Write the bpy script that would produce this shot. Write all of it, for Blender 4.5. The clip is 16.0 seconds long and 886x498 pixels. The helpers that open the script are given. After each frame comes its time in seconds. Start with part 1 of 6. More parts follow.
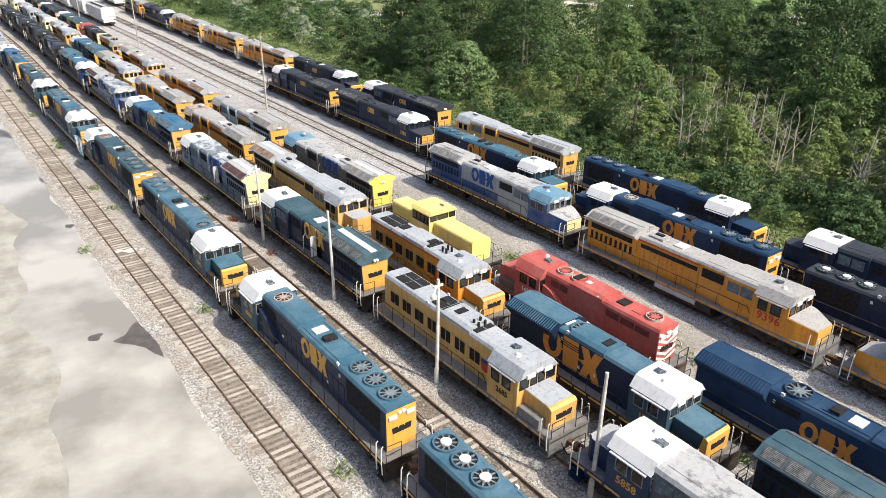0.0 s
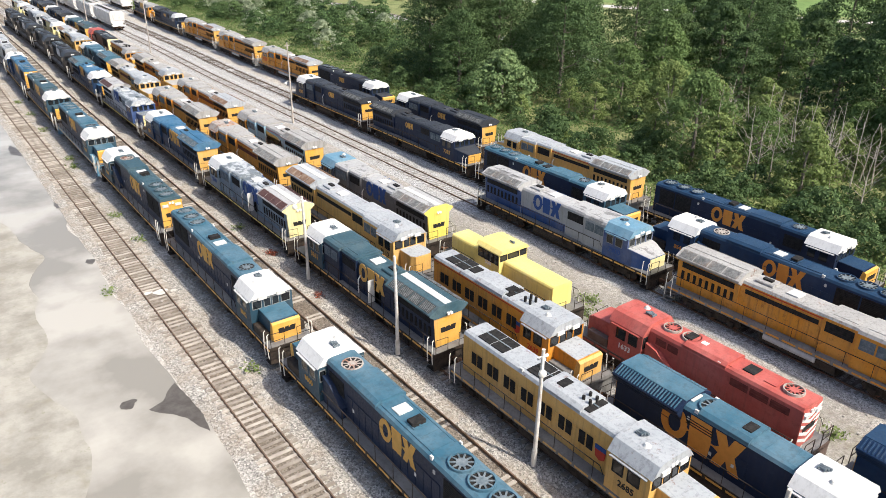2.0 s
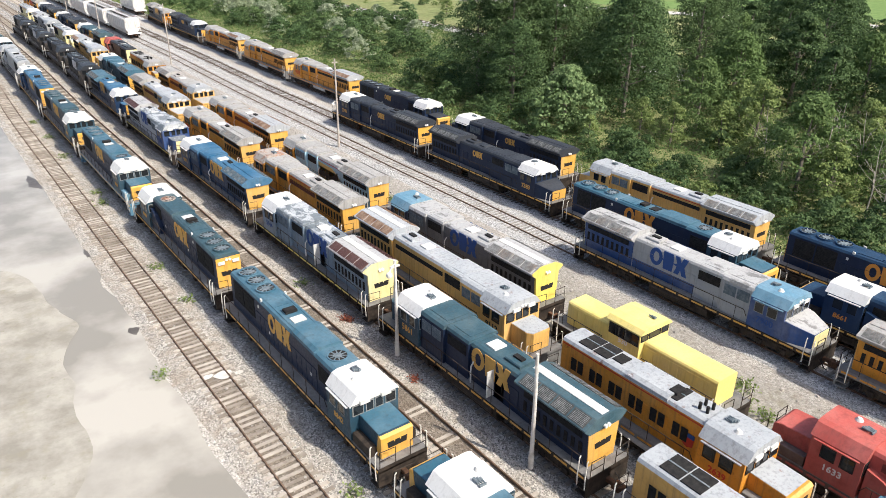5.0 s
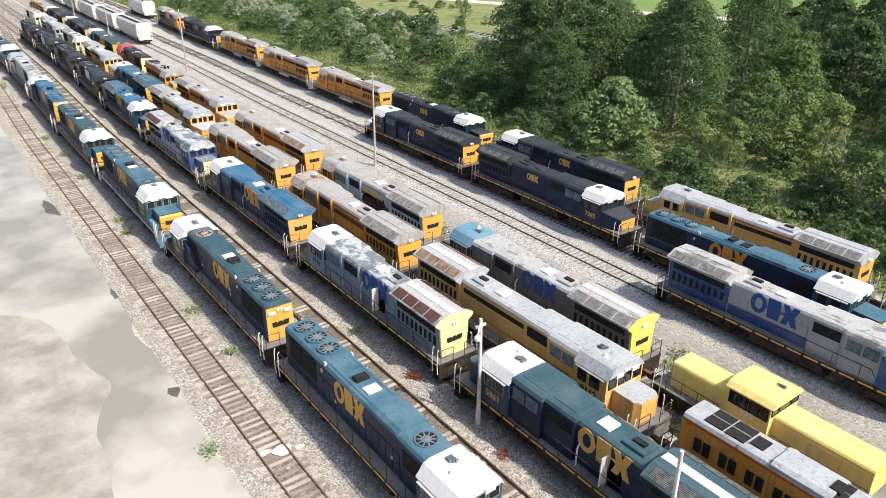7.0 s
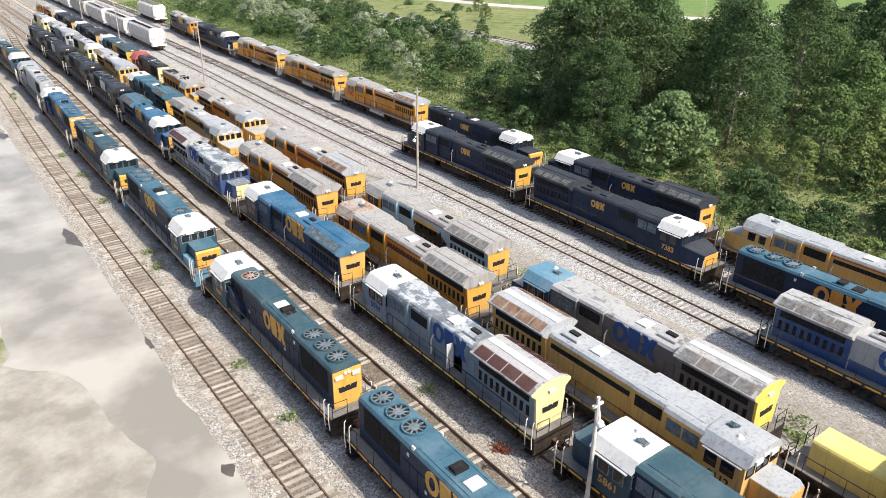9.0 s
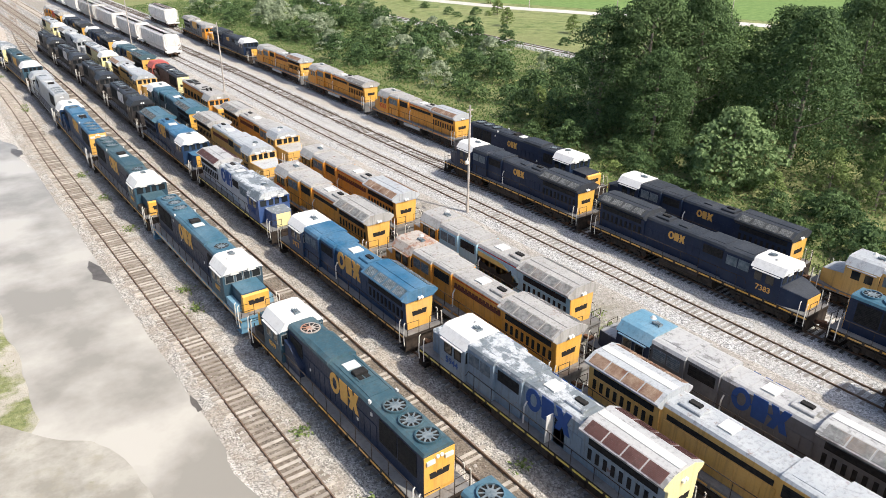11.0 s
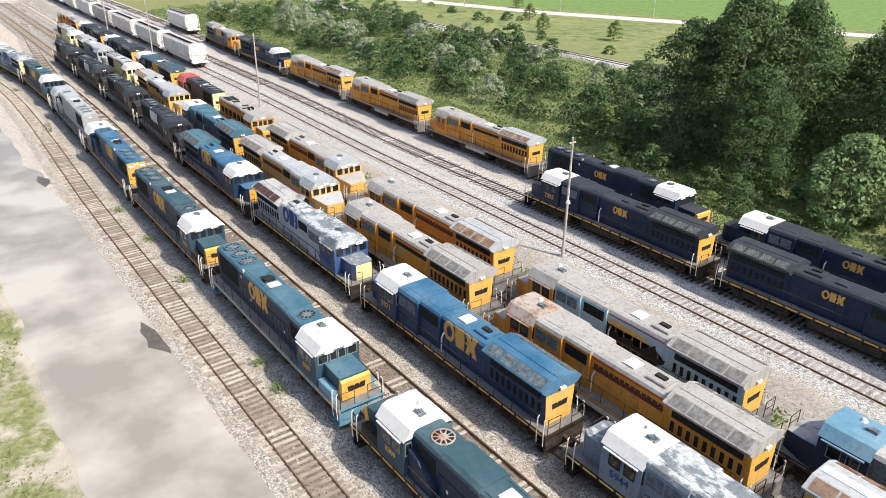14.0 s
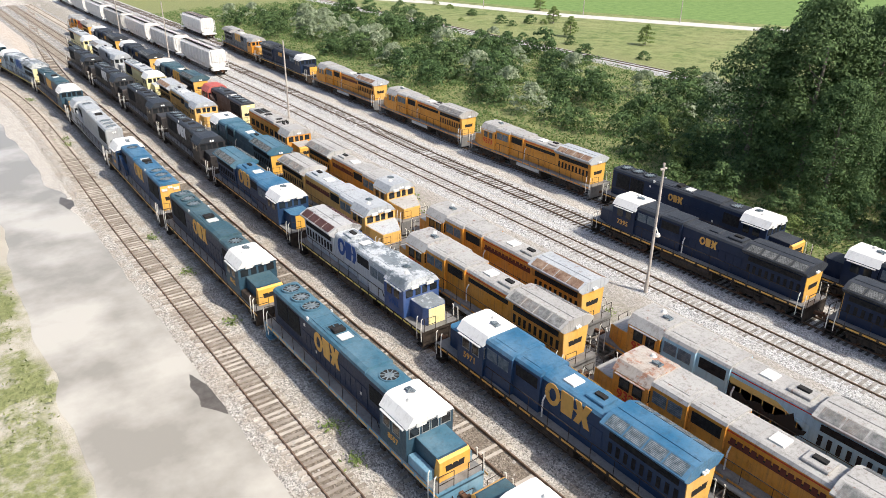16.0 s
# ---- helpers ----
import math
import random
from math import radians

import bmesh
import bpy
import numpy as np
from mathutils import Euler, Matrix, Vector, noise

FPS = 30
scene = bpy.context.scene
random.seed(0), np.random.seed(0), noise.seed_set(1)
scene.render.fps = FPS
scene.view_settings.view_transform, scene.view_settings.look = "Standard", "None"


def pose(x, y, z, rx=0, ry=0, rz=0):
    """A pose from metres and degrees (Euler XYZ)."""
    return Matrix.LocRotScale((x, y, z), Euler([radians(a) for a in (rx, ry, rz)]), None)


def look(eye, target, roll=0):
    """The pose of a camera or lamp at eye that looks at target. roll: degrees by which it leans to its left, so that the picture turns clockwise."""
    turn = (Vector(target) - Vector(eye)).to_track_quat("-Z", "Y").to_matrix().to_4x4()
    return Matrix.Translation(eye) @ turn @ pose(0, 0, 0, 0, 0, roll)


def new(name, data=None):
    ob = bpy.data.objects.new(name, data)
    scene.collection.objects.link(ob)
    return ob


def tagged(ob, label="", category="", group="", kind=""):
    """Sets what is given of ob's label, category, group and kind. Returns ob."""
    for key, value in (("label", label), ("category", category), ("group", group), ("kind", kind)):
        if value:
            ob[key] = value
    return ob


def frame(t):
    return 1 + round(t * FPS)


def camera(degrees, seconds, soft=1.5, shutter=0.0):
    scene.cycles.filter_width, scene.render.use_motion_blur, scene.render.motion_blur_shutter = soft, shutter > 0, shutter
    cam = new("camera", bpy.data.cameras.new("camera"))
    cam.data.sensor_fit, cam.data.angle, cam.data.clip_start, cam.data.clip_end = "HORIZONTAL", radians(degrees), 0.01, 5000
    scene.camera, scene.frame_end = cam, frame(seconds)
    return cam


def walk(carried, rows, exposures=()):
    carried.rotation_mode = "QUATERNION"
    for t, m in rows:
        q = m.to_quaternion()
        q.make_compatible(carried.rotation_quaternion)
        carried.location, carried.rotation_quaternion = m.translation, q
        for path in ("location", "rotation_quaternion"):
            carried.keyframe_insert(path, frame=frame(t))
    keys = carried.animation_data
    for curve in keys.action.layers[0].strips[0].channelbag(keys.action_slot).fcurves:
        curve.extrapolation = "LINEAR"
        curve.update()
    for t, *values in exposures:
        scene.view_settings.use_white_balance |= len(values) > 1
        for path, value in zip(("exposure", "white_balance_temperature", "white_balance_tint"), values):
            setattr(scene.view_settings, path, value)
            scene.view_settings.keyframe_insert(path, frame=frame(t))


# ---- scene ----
cam = camera(63.0, 16.0, soft=0.75)
# a drone gliding along the tracks: seconds, x, y, z, yaw, pitch, roll
PATH = [
    (0, -11.142, 0.000, 27.237, -36.651, -25.124, -0.580),
    (0.5, -11.062, 2.348, 27.209, -36.648, -25.128, -0.579),
    (1, -10.989, 4.672, 27.191, -36.645, -25.132, -0.579),
    (1.5, -10.924, 6.972, 27.181, -36.642, -25.137, -0.579),
    (2, -10.865, 9.250, 27.179, -36.639, -25.141, -0.578),
    (2.5, -10.814, 11.506, 27.186, -36.637, -25.145, -0.578),
    (3, -10.770, 13.744, 27.199, -36.634, -25.149, -0.578),
    (3.5, -10.733, 15.963, 27.218, -36.631, -25.153, -0.577),
    (4, -10.704, 18.166, 27.243, -36.628, -25.158, -0.577),
    (5, -10.668, 22.526, 27.309, -36.622, -25.166, -0.576),
    (6, -10.662, 26.836, 27.390, -36.616, -25.174, -0.576),
    (6.5, -10.671, 28.975, 27.435, -36.613, -25.179, -0.576),
    (7, -10.688, 31.105, 27.482, -36.611, -25.183, -0.575),
    (7.5, -10.713, 33.228, 27.531, -36.608, -25.187, -0.575),
    (8, -10.745, 35.345, 27.580, -36.605, -25.191, -0.575),
    (8.5, -10.786, 37.457, 27.629, -36.602, -25.196, -0.574),
    (9, -10.834, 39.566, 27.679, -36.599, -25.200, -0.574),
    (10, -10.957, 43.779, 27.773, -36.593, -25.208, -0.573),
    (11, -11.112, 47.995, 27.859, -36.587, -25.217, -0.573),
    (11.5, -11.203, 50.108, 27.897, -36.584, -25.221, -0.572),
    (12, -11.302, 52.225, 27.931, -36.582, -25.225, -0.572),
    (12.5, -11.410, 54.349, 27.961, -36.579, -25.229, -0.572),
    (13, -11.526, 56.480, 27.985, -36.576, -25.233, -0.571),
    (13.5, -11.652, 58.619, 28.003, -36.573, -25.238, -0.571),
    (14, -11.786, 60.769, 28.014, -36.570, -25.242, -0.571),
    (14.5, -11.929, 62.931, 28.019, -36.567, -25.246, -0.570),
    (15, -12.081, 65.105, 28.016, -36.564, -25.250, -0.570),
    (15.5, -12.242, 67.293, 28.004, -36.561, -25.255, -0.570),
    (16, -12.412, 69.497, 27.983, -36.558, -25.259, -0.569),
]
walk(cam, [(t, pose(x, y, z, 90 + pitch, roll, yaw)) for t, x, y, z, yaw, pitch, roll in PATH])

# ---- world, sun ----
SUN_TO = Vector((0.28, -0.82, 1.0)).normalized()
world = bpy.data.worlds.new("sky")
scene.world = world
world.use_nodes = True
wn, wl = world.node_tree.nodes, world.node_tree.links
sky = wn.new("ShaderNodeTexSky")
sky.sky_type = "NISHITA"
sky.sun_disc = False
sky.sun_elevation = math.asin(SUN_TO.z)
sky.sun_rotation = math.atan2(SUN_TO.x, SUN_TO.y)
sky.air_density, sky.dust_density, sky.ozone_density = 0.9, 3.5, 0.8
wn["Background"].inputs["Strength"].default_value = 0.15
wl.new(sky.outputs["Color"], wn["Background"].inputs["Color"])
sun_data = bpy.data.lights.new("sun", "SUN")
sun_data.energy, sun_data.angle, sun_data.color = 4.4, radians(0.8), (1.0, 0.93, 0.82)
sun = new("sun", sun_data)
sun.matrix_world = look(SUN_TO * 300, (0, 0, 0))
scene.view_settings.exposure = 0.45

# ---- materials ----
MATS = {}


def node_mat(name):
    m = bpy.data.materials.new(name)
    m.use_nodes = True
    nt = m.node_tree
    return m, nt, nt.nodes["Principled BSDF"]


def add(nt, kind, **values):
    n = nt.nodes.new(kind)
    for k, v in values.items():
        n.inputs[k.replace("_", " ")].default_value = v
    return n


def ramp(nt, src, stops):
    r = nt.nodes.new("ShaderNodeValToRGB")
    el = r.color_ramp.elements
    while len(el) < len(stops):
        el.new(0.5)
    for e, (p, c) in zip(el, stops):
        e.position = p
        e.color = (*c, 1) if len(c) == 3 else (c[0], c[0], c[0], 1)
    nt.links.new(src, r.inputs[0])
    return r.outputs[0]


def mix(nt, fac, a, b, mode="MIX"):
    n = nt.nodes.new("ShaderNodeMix")
    n.data_type, n.blend_type = "RGBA", mode
    for sock, v in ((n.inputs[0], fac), (n.inputs[6], a), (n.inputs[7], b)):
        if isinstance(v, bpy.types.NodeSocket):
            nt.links.new(v, sock)
        elif isinstance(v, (int, float)):
            sock.default_value = v
        else:
            sock.default_value = (*v, 1)
    return n.outputs[2]


def coords(nt, scale=(1, 1, 1)):
    mp = nt.nodes.new("ShaderNodeMapping")
    mp.inputs["Scale"].default_value = scale
    g = nt.nodes.new("ShaderNodeNewGeometry")
    nt.links.new(g.outputs["Position"], mp.inputs[0])
    return mp.outputs[0]


def noise_fac(nt, co, scale, detail=4, rough=0.55):
    n = add(nt, "ShaderNodeTexNoise", Scale=scale, Detail=detail, Roughness=rough)
    nt.links.new(co, n.inputs["Vector"])
    return n.outputs["Fac"]


def bump(nt, bsdf, height, strength, dist):
    b = add(nt, "ShaderNodeBump", Strength=strength, Distance=dist)
    nt.links.new(height, b.inputs["Height"])
    nt.links.new(b.outputs[0], bsdf.inputs["Normal"])


def paint(name, colour, fade=(0.45, 0.43, 0.4), fade_at=0.62, dirt=0.45, rough=0.5, patch=None, patch_at=0.55, rust=0.0, spec=0.35):
    """Weathered vehicle paint: faded blotches, vertical dirt streaks, optional patches and rust."""
    if name in MATS:
        return MATS[name]
    m, nt, p = node_mat(name)
    co = coords(nt)
    big = noise_fac(nt, co, 0.45, 6, 0.62)
    fine = noise_fac(nt, co, 6.5, 7, 0.72)
    blot = noise_fac(nt, co, 1.7, 8, 0.7)
    streak = noise_fac(nt, coords(nt, (5.0, 5.0, 0.35)), 1.0, 5, 0.6)
    soft = tuple(c * 0.72 + f * 0.28 for c, f in zip(colour, fade))
    c = mix(nt, ramp(nt, big, [(fade_at - 0.2, (0,)), (fade_at + 0.12, (0.9,))]), colour, soft)
    if patch:
        pn = noise_fac(nt, coords(nt, (1.0, 0.6, 1.0)), 0.9, 7, 0.7)
        c = mix(nt, ramp(nt, pn, [(patch_at - 0.03, (0,)), (patch_at + 0.03, (1,))]), c, patch)
    lum = sum(colour) / 3
    k = 0.55 if lum < 0.3 else 0.14
    c = mix(nt, ramp(nt, blot, [(0.52, (0,)), (0.68, (k,))]), c, tuple(v * 0.55 + 0.008 for v in colour))
    c = mix(nt, ramp(nt, blot, [(0.34, (0.45 if lum < 0.25 else 0.18,)), (0.44, (0,))]), c, tuple(min(0.8, v * 1.2 + 0.018) for v in colour))
    c = mix(nt, ramp(nt, streak, [(0.5, (0,)), (0.78, (dirt,))]), c, (0.07, 0.06, 0.05))
    c = mix(nt, ramp(nt, fine, [(0.55, (0,)), (0.8, (dirt * 0.8,))]), c, (0.10, 0.085, 0.07))
    if rust:
        rn = noise_fac(nt, co, 1.6, 8, 0.72)
        c = mix(nt, ramp(nt, rn, [(0.62 - rust * 0.15, (0,)), (0.72 - rust * 0.1, (0.85,))]), c, (0.16, 0.055, 0.025))
    nt.links.new(c, p.inputs["Base Color"])
    nt.links.new(ramp(nt, fine, [(0.3, (rough - 0.12,)), (0.75, (min(1, rough + 0.25),))]), p.inputs["Roughness"])
    p.inputs["Specular IOR Level"].default_value = spec
    bump(nt, p, big, 0.25, 0.03)
    MATS[name] = m
    return m


def rough_mat(name, c0, c1, scale, rough=0.85, bump_s=0.4, dist=0.03, c2=None, scale2=0.2):
    m, nt, p = node_mat(name)
    co = coords(nt)
    f = noise_fac(nt, co, scale, 6, 0.65)
    c = mix(nt, ramp(nt, f, [(0.35, (0,)), (0.68, (1,))]), c0, c1)
    if c2:
        c = mix(nt, ramp(nt, noise_fac(nt, co, scale2, 5, 0.6), [(0.48, (0,)), (0.66, (0.75,))]), c, c2)
    nt.links.new(c, p.inputs["Base Color"])
    p.inputs["Roughness"].default_value = rough
    p.inputs["Specular IOR Level"].default_value = 0.25
    bump(nt, p, f, bump_s, dist)
    return m


RAIL = rough_mat("rail_steel", (0.10, 0.065, 0.045), (0.20, 0.13, 0.09), 3.0, 0.55)
UNDER = rough_mat("grimy_steel", (0.018, 0.015, 0.013), (0.06, 0.045, 0.035), 2.5, 0.75)
RUSTY = rough_mat("rusty_steel", (0.05, 0.03, 0.02), (0.16, 0.08, 0.045), 2.0, 0.85)
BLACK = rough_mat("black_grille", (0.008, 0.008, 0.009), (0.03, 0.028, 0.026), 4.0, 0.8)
WHITE_RAIL = rough_mat("white_handrail", (0.55, 0.53, 0.48), (0.75, 0.73, 0.68), 4.0, 0.6)
FAN = rough_mat("fan_metal", (0.07, 0.10, 0.12), (0.2, 0.23, 0.25), 3.0, 0.6)
HATCH = rough_mat("white_hatch", (0.46, 0.46, 0.445), (0.66, 0.66, 0.64), 2.0, 0.6)
GREY_LID = rough_mat("grey_lid", (0.33, 0.33, 0.33), (0.5, 0.5, 0.49), 2.0, 0.6)
POLE = rough_mat("pole_paint", (0.5, 0.48, 0.45), (0.72, 0.7, 0.66), 2.0, 0.7, c2=(0.32, 0.28, 0.24), scale2=0.8)
POLE_WOOD = rough_mat("pole_wood", (0.30, 0.27, 0.24), (0.5, 0.46, 0.42), 3.0, 0.85)
GLASS, _nt, _p = node_mat("cab_glass")
_p.inputs["Base Color"].default_value = (0.012, 0.015, 0.018, 1)
_p.inputs["Roughness"].default_value = 0.08
LAMP, _nt, _p = node_mat("lamp_lens")
_p.inputs["Base Color"].default_value = (0.75, 0.75, 0.72, 1)
_p.inputs["Roughness"].default_value = 0.15


def plain(name, c, rough=0.6):
    if name not in MATS:
        MATS[name] = rough_mat(name, tuple(v * 0.85 for v in c), c, 3.0, rough, 0.1)
    return MATS[name]


# ---- mesh helpers ----
class Shape:
    """Collects boxes, prisms, tubes and cylinders into one mesh."""

    def __init__(self):
        self.v, self.f = [], []

    def grid(self, rings, close=True, caps=True):
        n, k = len(rings[0]), len(self.v)
        for r in rings:
            self.v.extend(tuple(p) for p in r)
        for i in range(len(rings) - 1):
            for j in range(n if close else n - 1):
                a, b = k + i * n + j, k + i * n + (j + 1) % n
                self.f.append((a, b, b + n, a + n))
        if caps:
            self.f.append(tuple(k + j for j in reversed(range(n))))
            self.f.append(tuple(k + (len(rings) - 1) * n + j for j in range(n)))
        return self

    def box(self, x0, x1, y0, y1, z0, z1, b=0.0):
        if b:
            return self.prism([(x0 + b, z0), (x1 - b, z0), (x1, z0 + b), (x1, z1 - b), (x1 - b, z1), (x0 + b, z1), (x0, z1 - b), (x0, z0 + b)], y0, y1)
        return self.prism([(x0, z0), (x1, z0), (x1, z1), (x0, z1)], y0, y1)

    def prism(self, profile, y0, y1):
        """A profile in x, z, drawn out along y."""
        return self.grid([[(x, y0, z) for x, z in profile], [(x, y1, z) for x, z in profile]])

    def side(self, profile, x0, x1):
        """A profile in y, z, drawn out along x."""
        return self.grid([[(x0, y, z) for y, z in profile], [(x1, y, z) for y, z in profile]])

    def plan(self, profile, z0, z1, top=1.0):
        """A profile in x, y, drawn up along z."""
        return self.grid([[(x, y, z0) for x, y in profile], [(x * top, y * top, z1) for x, y in profile]])

    def cyl(self, c, axis, r, length, n=12, r1=None):
        c, a = Vector(c), Vector(axis).normalized()
        u = a.orthogonal().normalized()
        w = a.cross(u)
        rings = []
        for s, q in ((0, r), (length, r if r1 is None else r1)):
            rings.append([c + a * s + (u * math.cos(t) + w * math.sin(t)) * q for t in (2 * math.pi * j / n for j in range(n))])
        return self.grid(rings)

    def tube(self, points, r, n=5):
        pts = [Vector(p) for p in points]
        rings = []
        for i, p in enumerate(pts):
            d = (pts[min(i + 1, len(pts) - 1)] - pts[max(i - 1, 0)]).normalized()
            u = d.cross(Vector((0.31, 0.77, 0.55))).normalized()
            w = d.cross(u)
            rings.append([p + (u * math.cos(t) + w * math.sin(t)) * r for t in (2 * math.pi * j / n for j in range(n))])
        return self.grid(rings)

    def ring(self, c, r0, r1, z0, z1, n=20):
        cx, cy = c
        prof = [(r0, z0), (r1, z0), (r1, z1), (r0, z1)]
        rings = [[(cx + r * math.cos(t), cy + r * math.sin(t), z) for r, z in prof] for t in (2 * math.pi * j / n for j in range(n + 1))]
        return self.grid(rings, caps=False)

    def mesh(self, name, mat, smooth=False):
        me = bpy.data.meshes.new(name)
        me.from_pydata(self.v, [], self.f)
        me.materials.append(mat)
        if smooth:
            me.polygons.foreach_set("use_smooth", [True] * len(me.polygons))
        return me


def part(name, shape, mat, parent, label=""):
    me = shape if isinstance(shape, bpy.types.Mesh) else shape.mesh(name, mat)
    ob = new(name, me)
    ob.parent = parent
    return tagged(ob, label) if label else ob


def thing(name, m, label, category, group="", kind=""):
    ob = new(name)
    ob.matrix_world = m
    return tagged(ob, label, category, group, kind)


# ---- ground ----
def ground_material():
    m, nt, p = node_mat("yard_ground")
    g = nt.nodes.new("ShaderNodeNewGeometry")
    sep = nt.nodes.new("ShaderNodeSeparateXYZ")
    nt.links.new(g.outputs["Position"], sep.inputs[0])
    co = g.outputs["Position"]
    wob = noise_fac(nt, co, 0.22, 5, 0.65)
    # x with a wandering edge
    ed = nt.nodes.new("ShaderNodeMath")
    ed.operation = "MULTIPLY_ADD"
    nt.links.new(wob, ed.inputs[0])
    ed.inputs[1].default_value = 5.0
    nt.links.new(sep.outputs["X"], ed.inputs[2])
    stone = add(nt, "ShaderNodeTexVoronoi", Scale=11.0)
    nt.links.new(co, stone.inputs["Vector"])
    fine = noise_fac(nt, co, 14.0, 5, 0.7)
    mid = noise_fac(nt, co, 1.3, 6, 0.65)
    gravel = mix(nt, ramp(nt, stone.outputs["Color"], [(0.1, (0,)), (0.9, (1,))]), (0.17, 0.162, 0.152), (0.70, 0.67, 0.625))
    gravel = mix(nt, ramp(nt, mid, [(0.42, (0,)), (0.7, (0.7,))]), gravel, (0.42, 0.375, 0.32))
    gravel = mix(nt, ramp(nt, noise_fac(nt, co, 6.0, 6, 0.75), [(0.5, (0,)), (0.68, (0.55,))]), gravel, (0.17, 0.155, 0.14))
    gravel = mix(nt, ramp(nt, noise_fac(nt, co, 0.35, 7, 0.72), [(0.48, (0,)), (0.62, (0.3,))]), gravel, (0.27, 0.255, 0.235))
    gravel = mix(nt, ramp(nt, noise_fac(nt, co, 0.5, 6, 0.7), [(0.6, (0,)), (0.72, (0.45,))]), gravel, (0.25, 0.15, 0.09))
    mud = mix(nt, ramp(nt, noise_fac(nt, co, 0.12, 6, 0.6), [(0.35, (0,)), (0.65, (1,))]), (0.33, 0.30, 0.25), (0.45, 0.42, 0.36))
    grass = mix(nt, ramp(nt, noise_fac(nt, co, 2.2, 7, 0.7), [(0.35, (0,)), (0.65, (1,))]), (0.12, 0.14, 0.055), (0.25, 0.265, 0.12))
    meadow = mix(nt, ramp(nt, noise_fac(nt, co, 0.05, 7, 0.65), [(0.4, (0,)), (0.6, (1,))]), grass, (0.11, 0.155, 0.05))
    meadow = mix(nt, ramp(nt, noise_fac(nt, co, 0.35, 8, 0.75), [(0.42, (0,)), (0.6, (0.8,))]), meadow, (0.25, 0.27, 0.12))
    meadow = mix(nt, ramp(nt, noise_fac(nt, co, 0.16, 8, 0.75), [(0.54, (0,)), (0.64, (0.75,))]), meadow, (0.055, 0.09, 0.025))

    def belt(centre, half):
        s1 = nt.nodes.new("ShaderNodeMath")
        s1.operation = "SUBTRACT"
        nt.links.new(ed.outputs[0], s1.inputs[0])
        s1.inputs[1].default_value = centre + 2.5
        s2 = nt.nodes.new("ShaderNodeMath")
        s2.operation = "ABSOLUTE"
        nt.links.new(s1.outputs[0], s2.inputs[0])
        r = nt.nodes.new("ShaderNodeMapRange")
        nt.links.new(s2.outputs[0], r.inputs[0])
        r.inputs[1].default_value, r.inputs[2].default_value = half, half * 0.4
        return r.outputs[0]

    def step(a, b):
        return ramp(nt, scaled(a, b), [(0.0, (0,)), (1.0, (1,))])

    def scaled(a, b):
        r = nt.nodes.new("ShaderNodeMapRange")
        nt.links.new(ed.outputs[0], r.inputs[0])
        r.inputs[1].default_value, r.inputs[2].default_value = a, b
        return r.outputs[0]

    olive = mix(nt, ramp(nt, noise_fac(nt, co, 0.8, 7, 0.72), [(0.45, (0,)), (0.62, (0.8,))]), gravel, (0.20, 0.19, 0.095))
    gravel = mix(nt, belt(26.6, 3.2), gravel, olive)
    worn = mix(nt, ramp(nt, noise_fac(nt, co, 2.6, 7, 0.75), [(0.4, (0,)), (0.65, (1,))]), (0.30, 0.285, 0.26), (0.13, 0.118, 0.10))
    gravel = mix(nt, ramp(nt, belt(27.6, 4.6), [(0, (0,)), (1, (0.6,))]), gravel, worn)
    strip = add(nt, "ShaderNodeMapRange")
    strip.inputs[1].default_value, strip.inputs[2].default_value = 2.9, 0.6
    off = nt.nodes.new("ShaderNodeMath")
    off.operation = "SUBTRACT"
    nt.links.new(ed.outputs[0], off.inputs[0])
    off.inputs[1].default_value = 12.6
    ab = nt.nodes.new("ShaderNodeMath")
    ab.operation = "ABSOLUTE"
    nt.links.new(off.outputs[0], ab.inputs[0])
    nt.links.new(ab.outputs[0], strip.inputs[0])
    gravel = mix(nt, ramp(nt, strip.outputs[0], [(0, (0,)), (1, (0.65,))]), gravel, mix(nt, ramp(nt, noise_fac(nt, co, 1.8, 6, 0.7), [(0.4, (0,)), (0.62, (1,))]), (0.58, 0.52, 0.45), (0.34, 0.255, 0.19)))
    patchy = ramp(nt, noise_fac(nt, co, 0.35, 7, 0.7), [(0.47, (0,)), (0.6, (1,))])
    left = mix(nt, step(-7.6, -6.6), mix(nt, patchy, grass, mud), mud)
    c = mix(nt, step(-3.4, -2.4), left, gravel)
    c = mix(nt, step(48.5, 50.5), c, grass)
    c = mix(nt, step(112, 118), c, meadow)
    nt.links.new(c, p.inputs["Base Color"])
    p.inputs["Roughness"].default_value = 0.9
    p.inputs["Specular IOR Level"].default_value = 0.2
    h = mix(nt, 0.5, stone.outputs["Distance"], fine)
    bump(nt, p, h, 1.0, 0.08)
    return m


gs = Shape()
gx = [-2500, -600, -150, -60, -30, -12, -6, -2, 3, 10, 20, 30, 40, 50, 60, 80, 120, 170, 300, 700, 2500]
gy = [-2500, -600, -200, -100, -50, -20, 0, 20, 40, 60, 80, 100, 120, 140, 170, 210, 260, 330, 450, 800, 2500]
rows_g = [[(x, y, 0.0) for x in gx] for y in gy]
gs.grid(rows_g, close=False, caps=False)
gs.f = [tuple(f) for f in gs.f]
tagged(new("ground", gs.mesh("ground", ground_material())), "pale gravel yard ground merging into mud and grass", "ground", kind="structure")


